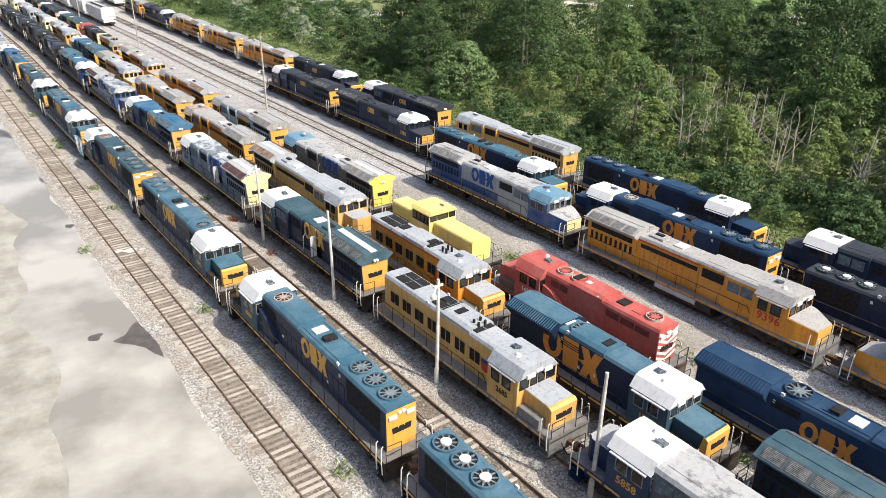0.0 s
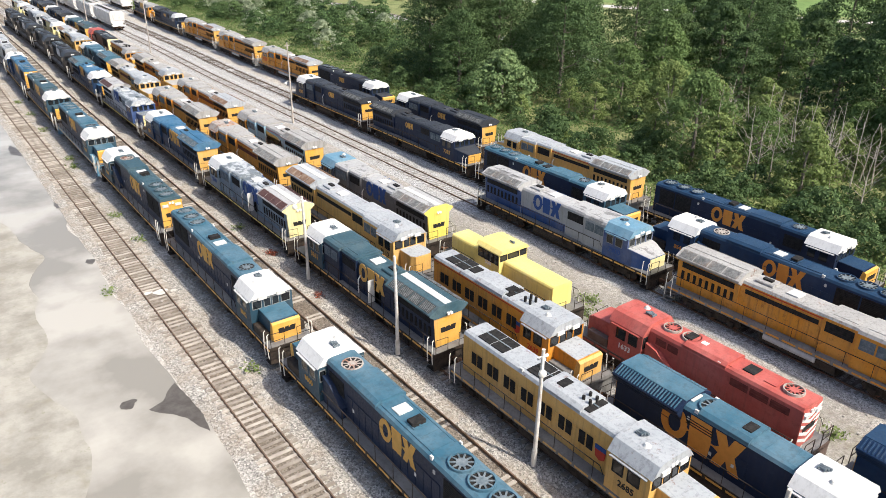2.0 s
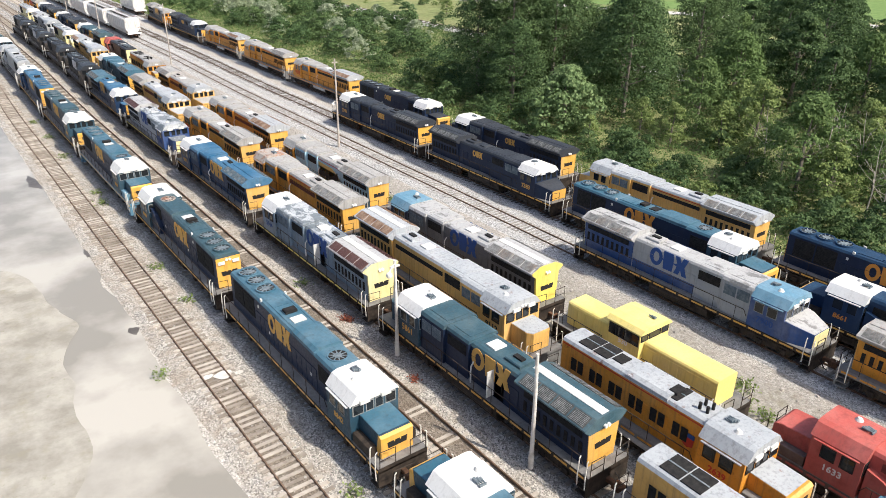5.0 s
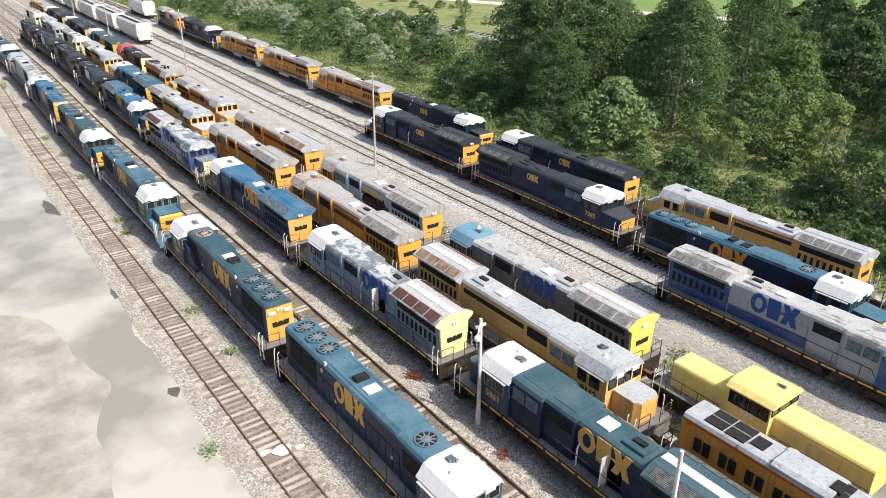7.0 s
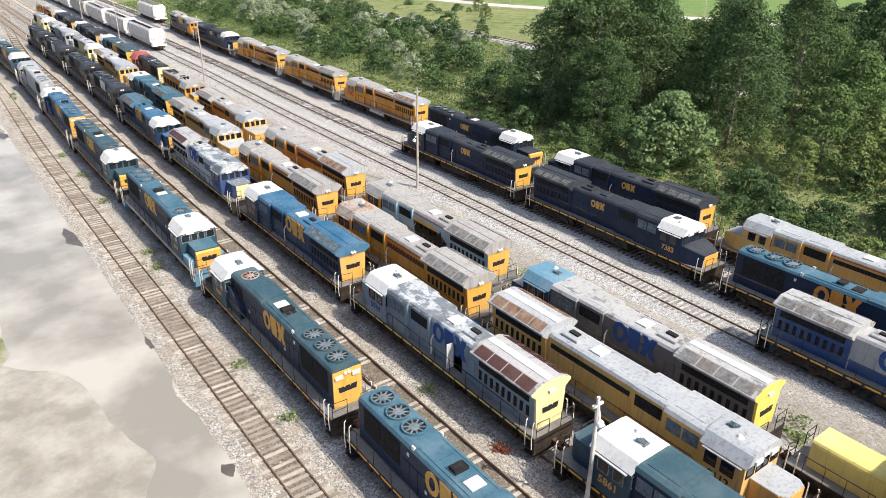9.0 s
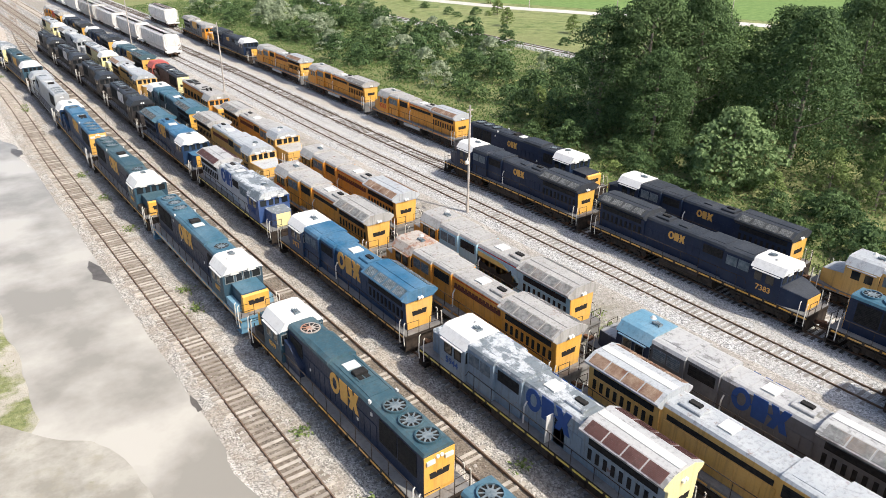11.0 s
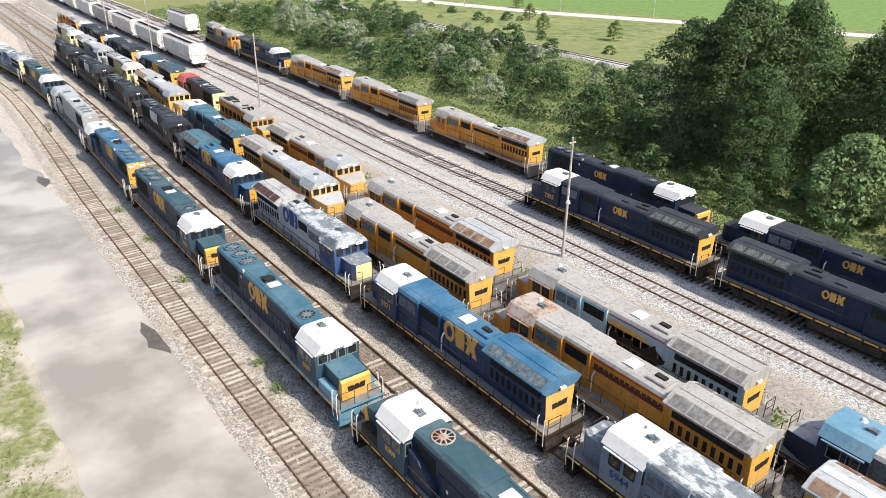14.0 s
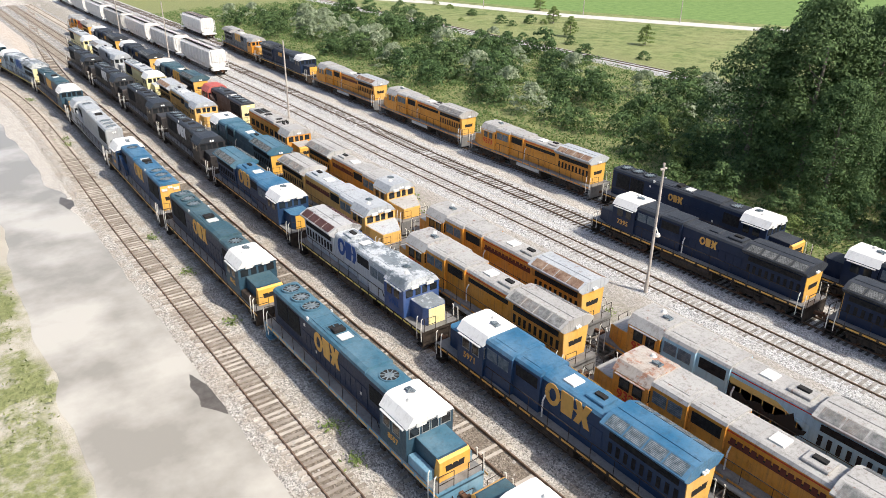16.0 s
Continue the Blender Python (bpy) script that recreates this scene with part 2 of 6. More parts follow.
def water_material():
    m, nt, p = node_mat("flooded_mud_cloud_mottle")
    co = coords(nt)
    # beige mud tone; the pale mottling paints reflected clouds into the base colour
    f = noise_fac(nt, co, 0.11, 8, 0.55)
    c = mix(nt, ramp(nt, f, [(0.40, (0,)), (0.60, (1,))]), (0.245, 0.232, 0.205), (0.42, 0.402, 0.362))
    nt.links.new(c, p.inputs["Base Color"])
    p.inputs["Roughness"].default_value = 0.22
    p.inputs["Specular IOR Level"].default_value = 0.35
    bump(nt, p, noise_fac(nt, co, 0.5, 3, 0.5), 0.02, 0.05)
    return m


def blob(pts, z, seed, wander, step_len=1.2):
    """An outline through corner points with an uneven shore, as a flat sheet."""
    rnd = random.Random(seed)
    out = []
    n = len(pts)
    for i in range(n):
        a, b = Vector(pts[i]), Vector(pts[(i + 1) % n])
        k = max(1, int((b - a).length / step_len))
        for j in range(k):
            q = a.lerp(b, j / k)
            d = Vector((q.x * 0.21, q.y * 0.21, seed))
            out.append((q.x + noise.noise(d) * wander + rnd.uniform(-0.03, 0.03), q.y + noise.noise(d + Vector((9, 3, 1))) * wander, z))
    bm = bmesh.new()
    f = bm.faces.new([bm.verts.new(p) for p in out])
    bmesh.ops.triangulate(bm, faces=[f])
    me = bpy.data.meshes.new("sheet")
    bm.to_mesh(me)
    bm.free()
    return me


WATER = water_material()
wm = blob([(-9.6, -60), (-1.8, -60), (-1.6, 40), (-1.4, 70), (-1.2, 110), (-1.3, 140), (-2.6, 165), (-3.0, 190), (-5.5, 200), (-7.5, 165), (-9.3, 130), (-9.6, 90), (-22, 70), (-24, 30), (-12, 0)], 0.012, 4, 0.9)
wm.materials.append(WATER)
tagged(new("water", wm), "shallow flooded mud with the sky's reflection mottled into its colour", "water", kind="structure")
# dark, fairly smooth patches along the water's edge
EDGE_DARK = rough_mat("dark_edge_patch", (0.07, 0.062, 0.055), (0.12, 0.11, 0.1), 1.5, 0.35)
def wet_patch(pts, z, seed):
    pm = blob(pts, z, seed, 0.22, 0.25)
    pm.materials.append(EDGE_DARK)
    tagged(new("wet_patch", pm), "dark patch at the water's edge", "mud patch", kind="structure")


def oval(x, y, sx, sy, k):
    return [(x + sx * (1 + 0.25 * math.sin(2 * a + k) + 0.12 * math.sin(5 * a)) * math.cos(a), y + sy * (1 + 0.2 * math.sin(3 * a + k)) * math.sin(a)) for a in (j * math.pi / 16 for j in range(32))]


wet_patch([(-1.5, 43.4), (-1.35, 45.2), (-1.6, 47.4), (-1.85, 49.6), (-2.5, 48.9), (-3.0, 48.0), (-3.9, 47.6), (-3.5, 46.9), (-2.9, 46.3), (-2.2, 45.3), (-1.9, 44.2)], 0.021, 31)
wet_patch([(-1.5, 105.6), (-1.3, 107.2), (-1.5, 109.6), (-2.0, 111.2), (-2.4, 109.8), (-2.3, 108.4), (-2.6, 107.3), (-2.1, 106.6)], 0.022, 32)
for i, (x, y, sx, sy) in enumerate([(-4.7, 48.9, 0.45, 0.5), (-1.8, 70.7, 0.3, 0.6), (-2.0, 148.4, 0.5, 1.9), (-1.5, 86.0, 0.2, 0.9)]):
    wet_patch(oval(x, y, sx, sy, i), 0.023 + 0.003 * i, 33 + i)


def mud_material():
    m, nt, p = node_mat("pale_dried_mud")
    co = coords(nt)
    c = mix(nt, ramp(nt, noise_fac(nt, co, 0.35, 7, 0.65), [(0.38, (0,)), (0.62, (1,))]), (0.235, 0.222, 0.192), (0.365, 0.35, 0.31))
    c = mix(nt, ramp(nt, noise_fac(nt, co, 0.55, 7, 0.7), [(0.54, (0,)), (0.7, (0.5,))]), c, (0.25, 0.23, 0.165))
    c = mix(nt, ramp(nt, noise_fac(nt, co, 1.6, 7, 0.75), [(0.60, (0,)), (0.68, (0.5,))]), c, (0.19, 0.19, 0.11))
    nt.links.new(c, p.inputs["Base Color"])
    p.inputs["Roughness"].default_value = 0.8
    p.inputs["Specular IOR Level"].default_value = 0.2
    bump(nt, p, noise_fac(nt, co, 4.0, 6, 0.7), 0.5, 0.05)
    return m


mb = blob([(-30, -10), (-16, 4), (-11, 22), (-9.2, 36), (-8.2, 46), (-8.8, 54), (-7.4, 62), (-6.0, 70), (-5.2, 77), (-6.2, 82), (-8.0, 86), (-12, 91), (-30, 96)], 0.03, 9, 1.6, 0.7)
mb.materials.append(mud_material())
tagged(new("mud_bank", mb), "pale drying mud bank with sparse olive growth", "mud bank", kind="structure")

# ---- tracks ----
TIE = rough_mat("weathered_tie", (0.24, 0.21, 0.18), (0.55, 0.51, 0.45), 2.2, 0.9, c2=(0.12, 0.10, 0.085), scale2=1.1)
_nt = TIE.node_tree
_oi = _nt.nodes.new("ShaderNodeObjectInfo")
_src = _nt.nodes["Principled BSDF"].inputs["Base Color"].links[0].from_socket
_nt.links.new(mix(_nt, ramp(_nt, _oi.outputs["Random"], [(0.25, (0.0,)), (0.5, (0.1,)), (0.55, (0.85,)), (1.0, (0.95,))]), mix(_nt, 0.5, _src, (0.16, 0.135, 0.11)), mix(_nt, 0.4, _src, (0.5, 0.46, 0.41))), _nt.nodes["Principled BSDF"].inputs["Base Color"])


def ballast_mat(name, c0, c1, stain, stain_f):
    m, nt, b = node_mat(name)
    co = coords(nt)
    st = add(nt, "ShaderNodeTexVoronoi", Scale=12.0)
    nt.links.new(co, st.inputs["Vector"])
    c = mix(nt, ramp(nt, st.outputs["Color"], [(0.1, (0,)), (0.9, (1,))]), c0, c1)
    c = mix(nt, ramp(nt, noise_fac(nt, co, 5.0, 6, 0.75), [(0.5, (0,)), (0.7, (0.7,))]), c, tuple(v * 0.4 for v in c0))
    c = mix(nt, ramp(nt, noise_fac(nt, co, 0.5, 7, 0.72), [(0.42, (0,)), (0.62, (stain_f,))]), c, stain)
    nt.links.new(c, b.inputs["Base Color"])
    b.inputs["Roughness"].default_value = 0.95
    b.inputs["Specular IOR Level"].default_value = 0.15
    bump(nt, b, st.outputs["Distance"], 1.0, 0.05)
    return m


BALLAST = ballast_mat("ballast", (0.15, 0.145, 0.135), (0.62, 0.59, 0.545), (0.28, 0.23, 0.175), 0.55)
BALLAST_OILY = ballast_mat("oil_stained_ballast", (0.12, 0.12, 0.12), (0.54, 0.53, 0.51), (0.14, 0.12, 0.10), 0.5)
BALLAST_GREY = ballast_mat("grey_ballast", (0.16, 0.165, 0.17), (0.66, 0.665, 0.665), (0.36, 0.345, 0.32), 0.5)
BALLAST_BROWN = ballast_mat("brown_stained_ballast", (0.10, 0.085, 0.07), (0.33, 0.29, 0.245), (0.13, 0.10, 0.075), 0.6)
TRACKS = [("siding", 0.75, -40, 330, 0.10, BALLAST), ("loco_row_a", 5.25, -40, 330, 0.10, BALLAST_OILY), ("empty", 9.15, -40, 330, 0.03, BALLAST), ("loco_row_b", 13.35, -40, 330, 0.08, BALLAST_OILY),
          ("loco_row_c", 18.05, -40, 330, 0.08, BALLAST_OILY), ("loco_row_d", 22.75, -40, 330, 0.08, BALLAST_OILY), ("main_a", 33.25, -40, 420, 0.12, BALLAST_GREY), ("main_b", 38.0, -40, 420, 0.12, BALLAST_GREY), ("main_c", 44.0, -40, 420, 0.12, BALLAST_GREY)]


def ease(v, a, b):
    t = min(1.0, max(0.0, (v - a) / (b - a)))
    return t * t * (3 - 2 * t)


def bend(y, x=0.0):
    """The far end of the yard curves: all tracks drift, the outer ones swing away, the empty one leads to a ladder of switches."""
    d = 0.9 * ease(y, 130, 182)
    if x < 7 and y > 185:
        d -= 0.0019 * (y - 185) ** 2
    elif 8 < x < 11 and y > 205:
        d += 0.045 * (y - 205) + 0.0006 * (y - 205) ** 2
    elif x > 42:
        d += 2.0 * ease(y, 190, 245)
    return d


def bed(x, y0, y1, h, mat):
    s = Shape()
    rings = []
    y = y0
    while y <= y1:
        k = noise.noise(Vector((x, y * 0.3, 2))) * 0.18
        q = x + bend(y, x)
        rings.append([(q - 2.3 - k, y, 0.004), (q - 1.55 - k, y, h), (q + 1.55 + k, y, h), (q + 2.3 + k, y, 0.004)])
        y += 2.0
    return s.grid(rings, close=False, caps=False).mesh("ballast_bed", mat)


def rail(x, y0, y1):
    s = Shape()
    prof = [(-0.07, 0.1), (0.07, 0.1), (0.035, 0.14), (0.037, 0.25), (-0.037, 0.25), (-0.035, 0.14)]
    ys = [y0] + [128 + 6 * i for i in range(50) if 128 + 6 * i < y1] + [y1]
    return s.grid([[(x + bend(y, x) + a, y, z) for a, z in prof] for y in ys]).mesh("rail", RAIL)


TIE_MID = rough_mat("grey_worn_tie", (0.13, 0.12, 0.11), (0.33, 0.315, 0.295), 2.2, 0.9, c2=(0.40, 0.39, 0.37), scale2=0.9)
TIE_DARK = rough_mat("dark_creosote_tie", (0.045, 0.038, 0.033), (0.17, 0.15, 0.13), 2.2, 0.9)
tie_one = Shape().box(-1.3, 1.3, -0.115, 0.115, 0.0, 0.14, 0.015).mesh("tie", TIE)
tie_two = Shape().box(-1.3, 1.3, -0.115, 0.115, 0.0, 0.14, 0.015).mesh("tie", TIE_MID)
rnd = random.Random(5)
for nm, x, y0, y1, h, bm_ in TRACKS:
    tr = tagged(new("track"), "railway track on gravel ballast with worn timber ties", "railway track", kind="structure")
    part("ballast_bed", bed(x, y0, y1, h, bm_), bm_, tr)
    for sx in (-0.755, 0.755):
        part("rail", rail(x + sx, y0, y1), RAIL, tr)
    if nm in ("siding", "empty"):
        cr = Shape()
        cr.grid([[(x + bend(y0 + 3.0 * i, x) - 0.66 + 0.1 * noise.noise(Vector((i * 0.7, x, 1))), y0 + 3.0 * i, h + 0.012), (x + bend(y0 + 3.0 * i, x) + 0.66 + 0.1 * noise.noise(Vector((i * 0.7, x, 5))), y0 + 3.0 * i, h + 0.012)] for i in range(int((y1 - y0) / 3))], close=False, caps=False)
        part("ballast_crib", cr, BALLAST_BROWN, tr)
    near = {"siding": (18, 168), "main_a": (64, 140), "empty": (0, 0)}.get(nm, (0, 0))
    rest = Shape()
    y = y0
    while y < y1:
        dz, dx, dr = rnd.uniform(-0.035, 0.02), rnd.uniform(-0.09, 0.09), rnd.uniform(-1.2, 1.2)
        gap = rnd.uniform(0.49, 0.56)
        top = 0.0 if nm != "empty" else -0.06
        if near[0] < y < near[1]:
            o = part("tie", tie_one if nm == "siding" else tie_two, TIE, tr)
            o.matrix_local = pose(x + dx + bend(y, x), y, dz + 0.02, 0, 0, dr)
        elif nm != "empty" or y % 3 < 1:
            q = x + dx + bend(y, x)
            rest.box(q - 1.3, q + 1.3, y - 0.115, y + 0.115, 0.0, 0.15 + dz + top)
        y += gap
    tagged(part("ties", rest, TIE_MID if nm == "main_a" else TIE_DARK if nm.startswith("main") else TIE, tr), kind="stuff")

# ---- locomotives ----
def scheme(body, roof, cab, cab_roof, end, sill, stripe, mark, rail_m=None, band=None):
    return dict(body=body, roof=roof, cab=cab, cab_roof=cab_roof, end=end, sill=sill, stripe=stripe, mark=mark, rail=rail_m or UNDER, band=band or body)


NAVY = paint("navy_paint", (0.009, 0.019, 0.048), fade=(0.03, 0.05, 0.085), dirt=0.1, rough=0.42, spec=0.22)
TEAL = paint("faded_teal_roof", (0.03, 0.105, 0.16), fade=(0.3, 0.38, 0.42), fade_at=0.55, dirt=0.4)
CAB_TEAL = paint("dark_teal_cab_paint", (0.017, 0.052, 0.082), fade=(0.12, 0.18, 0.22), dirt=0.25)
TEAL_DARK = paint("dark_teal_roof", (0.03, 0.075, 0.1), fade=(0.25, 0.3, 0.3), dirt=0.5)
BLUE = paint("blue_paint", (0.009, 0.032, 0.085), fade=(0.08, 0.13, 0.2), dirt=0.12, rough=0.42, spec=0.25)
BLUE_ROOF = paint("bright_blue_roof", (0.016, 0.10, 0.20), fade=(0.3, 0.42, 0.5), fade_at=0.55, dirt=0.35)
DEEP_BLUE_ROOF = paint("deep_blue_roof", (0.008, 0.036, 0.085), fade=(0.08, 0.14, 0.2), dirt=0.25)
PALE_BLUE = paint("pale_blue_paint", (0.17, 0.235, 0.30), fade=(0.45, 0.5, 0.53), dirt=0.55, rust=0.08)
CHALK = paint("chalky_pale_grey_paint", (0.40, 0.435, 0.47), fade=(0.6, 0.63, 0.65), dirt=0.5)
PALE_ROOF = paint("peeling_pale_roof", (0.135, 0.165, 0.19), patch=(0.44, 0.465, 0.49), patch_at=0.515, dirt=0.5)
MID_BLUE = paint("mid_blue_paint", (0.014, 0.055, 0.185), dirt=0.35)
LIGHT_BLUE = paint("light_blue_paint", (0.11, 0.24, 0.34), fade=(0.5, 0.6, 0.65), dirt=0.35)
WHITE = paint("white_cab_roof", (0.68, 0.68, 0.67), dirt=0.25, rough=0.45)
YELLOW = paint("yellow_paint", (0.64, 0.35, 0.06), dirt=0.35)
CREAM = paint("cream_yellow_paint", (0.72, 0.64, 0.32), dirt=0.35)
LEMON = paint("lemon_yellow_paint", (0.70, 0.57, 0.12), dirt=0.35)
ARMOUR = paint("faded_orange_yellow", (0.60, 0.245, 0.022), fade=(0.6, 0.42, 0.2), dirt=0.55, rust=0.22)
ARMOUR_PALE = paint("sun_bleached_orange", (0.62, 0.36, 0.10), fade=(0.65, 0.52, 0.32), dirt=0.45)
GREY_ROOF = paint("grey_roof", (0.315, 0.31, 0.30), fade=(0.6, 0.6, 0.58), dirt=0.6, rust=0.2)
PALE_GREY_ROOF = paint("pale_grey_roof", (0.33, 0.355, 0.38), fade=(0.6, 0.6, 0.6), dirt=0.55, rust=0.12)
RUST_ROOF = paint("rust_stained_roof", (0.38, 0.34, 0.30), patch=(0.33, 0.17, 0.11), patch_at=0.56, dirt=0.5, rust=0.5)
MAROON_ROOF = paint("maroon_primer_roof", (0.085, 0.035, 0.03), fade=(0.3, 0.2, 0.18), dirt=0.5)
DARK_GREY = paint("dark_grey_paint", (0.10, 0.105, 0.115), fade=(0.3, 0.3, 0.32), dirt=0.45)
MID_GREY = paint("mid_grey_paint", (0.30, 0.315, 0.33), dirt=0.4)
PEEL_GREY = paint("peeling_grey_roof", (0.37, 0.375, 0.38), patch=(0.18, 0.18, 0.18), patch_at=0.56, dirt=0.4)
SOOT = paint("black_paint", (0.014, 0.013, 0.015), fade=(0.2, 0.17, 0.15), dirt=0.3)
SOOT_ROOF = paint("dusty_black_roof", (0.024, 0.029, 0.038), fade=(0.11, 0.115, 0.125), dirt=0.3)
RED = paint("faded_red_paint", (0.40, 0.075, 0.06), fade=(0.6, 0.3, 0.27), fade_at=0.56, dirt=0.35)
SAFETY = paint("safety_yellow_paint", (0.72, 0.60, 0.19), dirt=0.25)
OLIVE_FRAME = paint("grey_frame_paint", (0.16, 0.16, 0.16), dirt=0.5)
BROWN = paint("brown_paint", (0.10, 0.06, 0.05), dirt=0.5)
HOPPER = paint("white_hopper_paint", (0.66, 0.65, 0.63), dirt=0.45, rust=0.1)
HOPPER_G = paint("grey_hopper_paint", (0.42, 0.42, 0.41), dirt=0.5, rust=0.1)
GRAF = paint("graffiti_pale_blue", (0.30, 0.50, 0.62), fade=(0.5, 0.6, 0.62), dirt=0.3)
GRAF_Y = plain("graffiti_yellow", (0.62, 0.46, 0.16))
GOLD = plain("gold_mark", (0.60, 0.34, 0.09))
ORANGE = plain("orange_mark", (0.62, 0.26, 0.05))
BLUE_MARK = plain("blue_mark", (0.025, 0.075, 0.25))
RED_MARK = plain("red_mark", (0.5, 0.05, 0.03))
BLACK_MARK = plain("black_mark", (0.02, 0.02, 0.02))
STREAK = plain("dark_red_lettering", (0.13, 0.035, 0.025))
WHITE_MARK = plain("white_mark", (0.75, 0.74, 0.72))

SCREEN_RUST = rough_mat("rusty_mesh_screen", (0.16, 0.085, 0.055), (0.36, 0.27, 0.2), 1.6, 0.85)
SLAT = rough_mat("pale_metal_slat", (0.11, 0.118, 0.12), (0.30, 0.31, 0.31), 3.0, 0.6)
SCREEN_RED = rough_mat("dark_red_louvre", (0.12, 0.03, 0.025), (0.2, 0.055, 0.045), 3.0, 0.7)
SCREEN = rough_mat("dark_mesh_screen", (0.035, 0.038, 0.038), (0.11, 0.11, 0.108), 3.0, 0.7)
SCREEN_BLUE = rough_mat("blue_grey_mesh_screen", (0.04, 0.07, 0.09), (0.12, 0.165, 0.2), 3.0, 0.7)
SCREEN_GREY = rough_mat("grey_mesh_screen", (0.13, 0.13, 0.125), (0.3, 0.295, 0.285), 3.0, 0.7, c2=(0.24, 0.18, 0.14), scale2=0.7)
S_TEAL = scheme(NAVY, TEAL, CAB_TEAL, WHITE, YELLOW, UNDER, YELLOW, GOLD)
S_GREEN = scheme(NAVY, TEAL_DARK, CAB_TEAL, WHITE, YELLOW, UNDER, YELLOW, GOLD)
S_BLUE = scheme(BLUE, BLUE_ROOF, BLUE, WHITE, YELLOW, UNDER, YELLOW, GOLD)
S_NAVY = scheme(NAVY, SOOT_ROOF, NAVY, WHITE, YELLOW, UNDER, YELLOW, GOLD)
S_PALE = scheme(PALE_BLUE, PALE_ROOF, PALE_BLUE, WHITE, CREAM, UNDER, LEMON, BLUE_MARK)
S_7900 = scheme(MID_GREY, PEEL_GREY, MID_BLUE, LIGHT_BLUE, CREAM, UNDER, YELLOW, BLUE_MARK, band=MID_BLUE)
S_DGREY = scheme(DARK_GREY, PEEL_GREY, NAVY, LIGHT_BLUE, LEMON, UNDER, DARK_GREY, BLUE_MARK)
S_UP = scheme(ARMOUR, GREY_ROOF, ARMOUR, GREY_ROOF, YELLOW, OLIVE_FRAME, ARMOUR, RED_MARK)
S_UPP = scheme(ARMOUR_PALE, PALE_GREY_ROOF, ARMOUR_PALE, PALE_GREY_ROOF, ARMOUR_PALE, OLIVE_FRAME, ARMOUR_PALE, BLACK_MARK)
S_GRAF = scheme(GRAF, GREY_ROOF, ARMOUR, GREY_ROOF, YELLOW, OLIVE_FRAME, ARMOUR, RED_MARK)
S_NS = scheme(SOOT, SOOT_ROOF, SOOT, SOOT_ROOF, SOOT, UNDER, SOOT, WHITE_MARK)
S_GREY = scheme(MID_GREY, PALE_GREY_ROOF, MID_GREY, PALE_GREY_ROOF, MID_GREY, UNDER, MID_GREY, BLUE_MARK)
S_RED = scheme(RED, RED, RED, RED, RED, BROWN, RED, WHITE_MARK)
S_BROWN = scheme(BROWN, SOOT_ROOF, RED, RED, CREAM, UNDER, BROWN, WHITE_MARK)


def hood_profile(w, z0, z1, c=0.3):
    h = w / 2
    return [(-h, z0), (h, z0), (h, z1 - c * 0.8), (h - c * 0.35, z1 - c * 0.25), (h - c, z1), (-h + c, z1), (-h + c * 0.35, z1 - c * 0.25), (-h, z1 - c * 0.8)]


def split_hood(loco, name, w, y0, y1, z0, z1, s, c=0.3):
    """A hood: painted sides below and a roof shell above."""
    h = w / 2
    zs = z1 - c * 0.8
    body = part(name, Shape().box(-h, h, y0, y1, z0, zs), s["body"], loco)
    part("roof", Shape().prism([(-h - 0.01, zs), (h + 0.01, zs), (h - c * 0.3, z1 - c * 0.22), (h - c, z1), (-h + c, z1), (-h + c * 0.3, z1 - c * 0.22)], y0 - 0.01, y1 + 0.01), s["roof"], loco)
    return body


def doors(body, h, y0, y1, z0, z1, width, mat):
    """Engine-room doors: one grooved panelling standing proud of each hood side."""
    n = max(1, int((y1 - y0) / width))
    w = (y1 - y0) / n
    for sx in (-1, 1):
        out = []
        for i in range(n):
            a, b = y0 + i * w, y0 + (i + 1) * w
            out += [(sx * (h + 0.006), a), (sx * (h + 0.006), a + 0.025), (sx * (h + 0.03), a + 0.03), (sx * (h + 0.03), b - 0.03), (sx * (h + 0.006), b - 0.025)]
        out += [(sx * (h + 0.006), y1), (sx * (h - 0.02), y1), (sx * (h - 0.02), y0)]
        part("door_panelling", Shape().plan(out, z0, z1), mat, body)


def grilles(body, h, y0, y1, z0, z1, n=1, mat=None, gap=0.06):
    """Raised air grilles with slats, on both sides; the default black paints in a recess's shade."""
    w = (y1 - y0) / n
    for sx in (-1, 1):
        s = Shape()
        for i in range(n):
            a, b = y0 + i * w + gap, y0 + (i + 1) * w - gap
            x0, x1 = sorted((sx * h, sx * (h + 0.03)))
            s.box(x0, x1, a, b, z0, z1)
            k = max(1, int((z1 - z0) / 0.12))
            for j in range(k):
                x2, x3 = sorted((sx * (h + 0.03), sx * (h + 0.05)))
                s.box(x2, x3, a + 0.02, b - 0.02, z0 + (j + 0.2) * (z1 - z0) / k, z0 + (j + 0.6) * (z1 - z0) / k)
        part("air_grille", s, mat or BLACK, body)


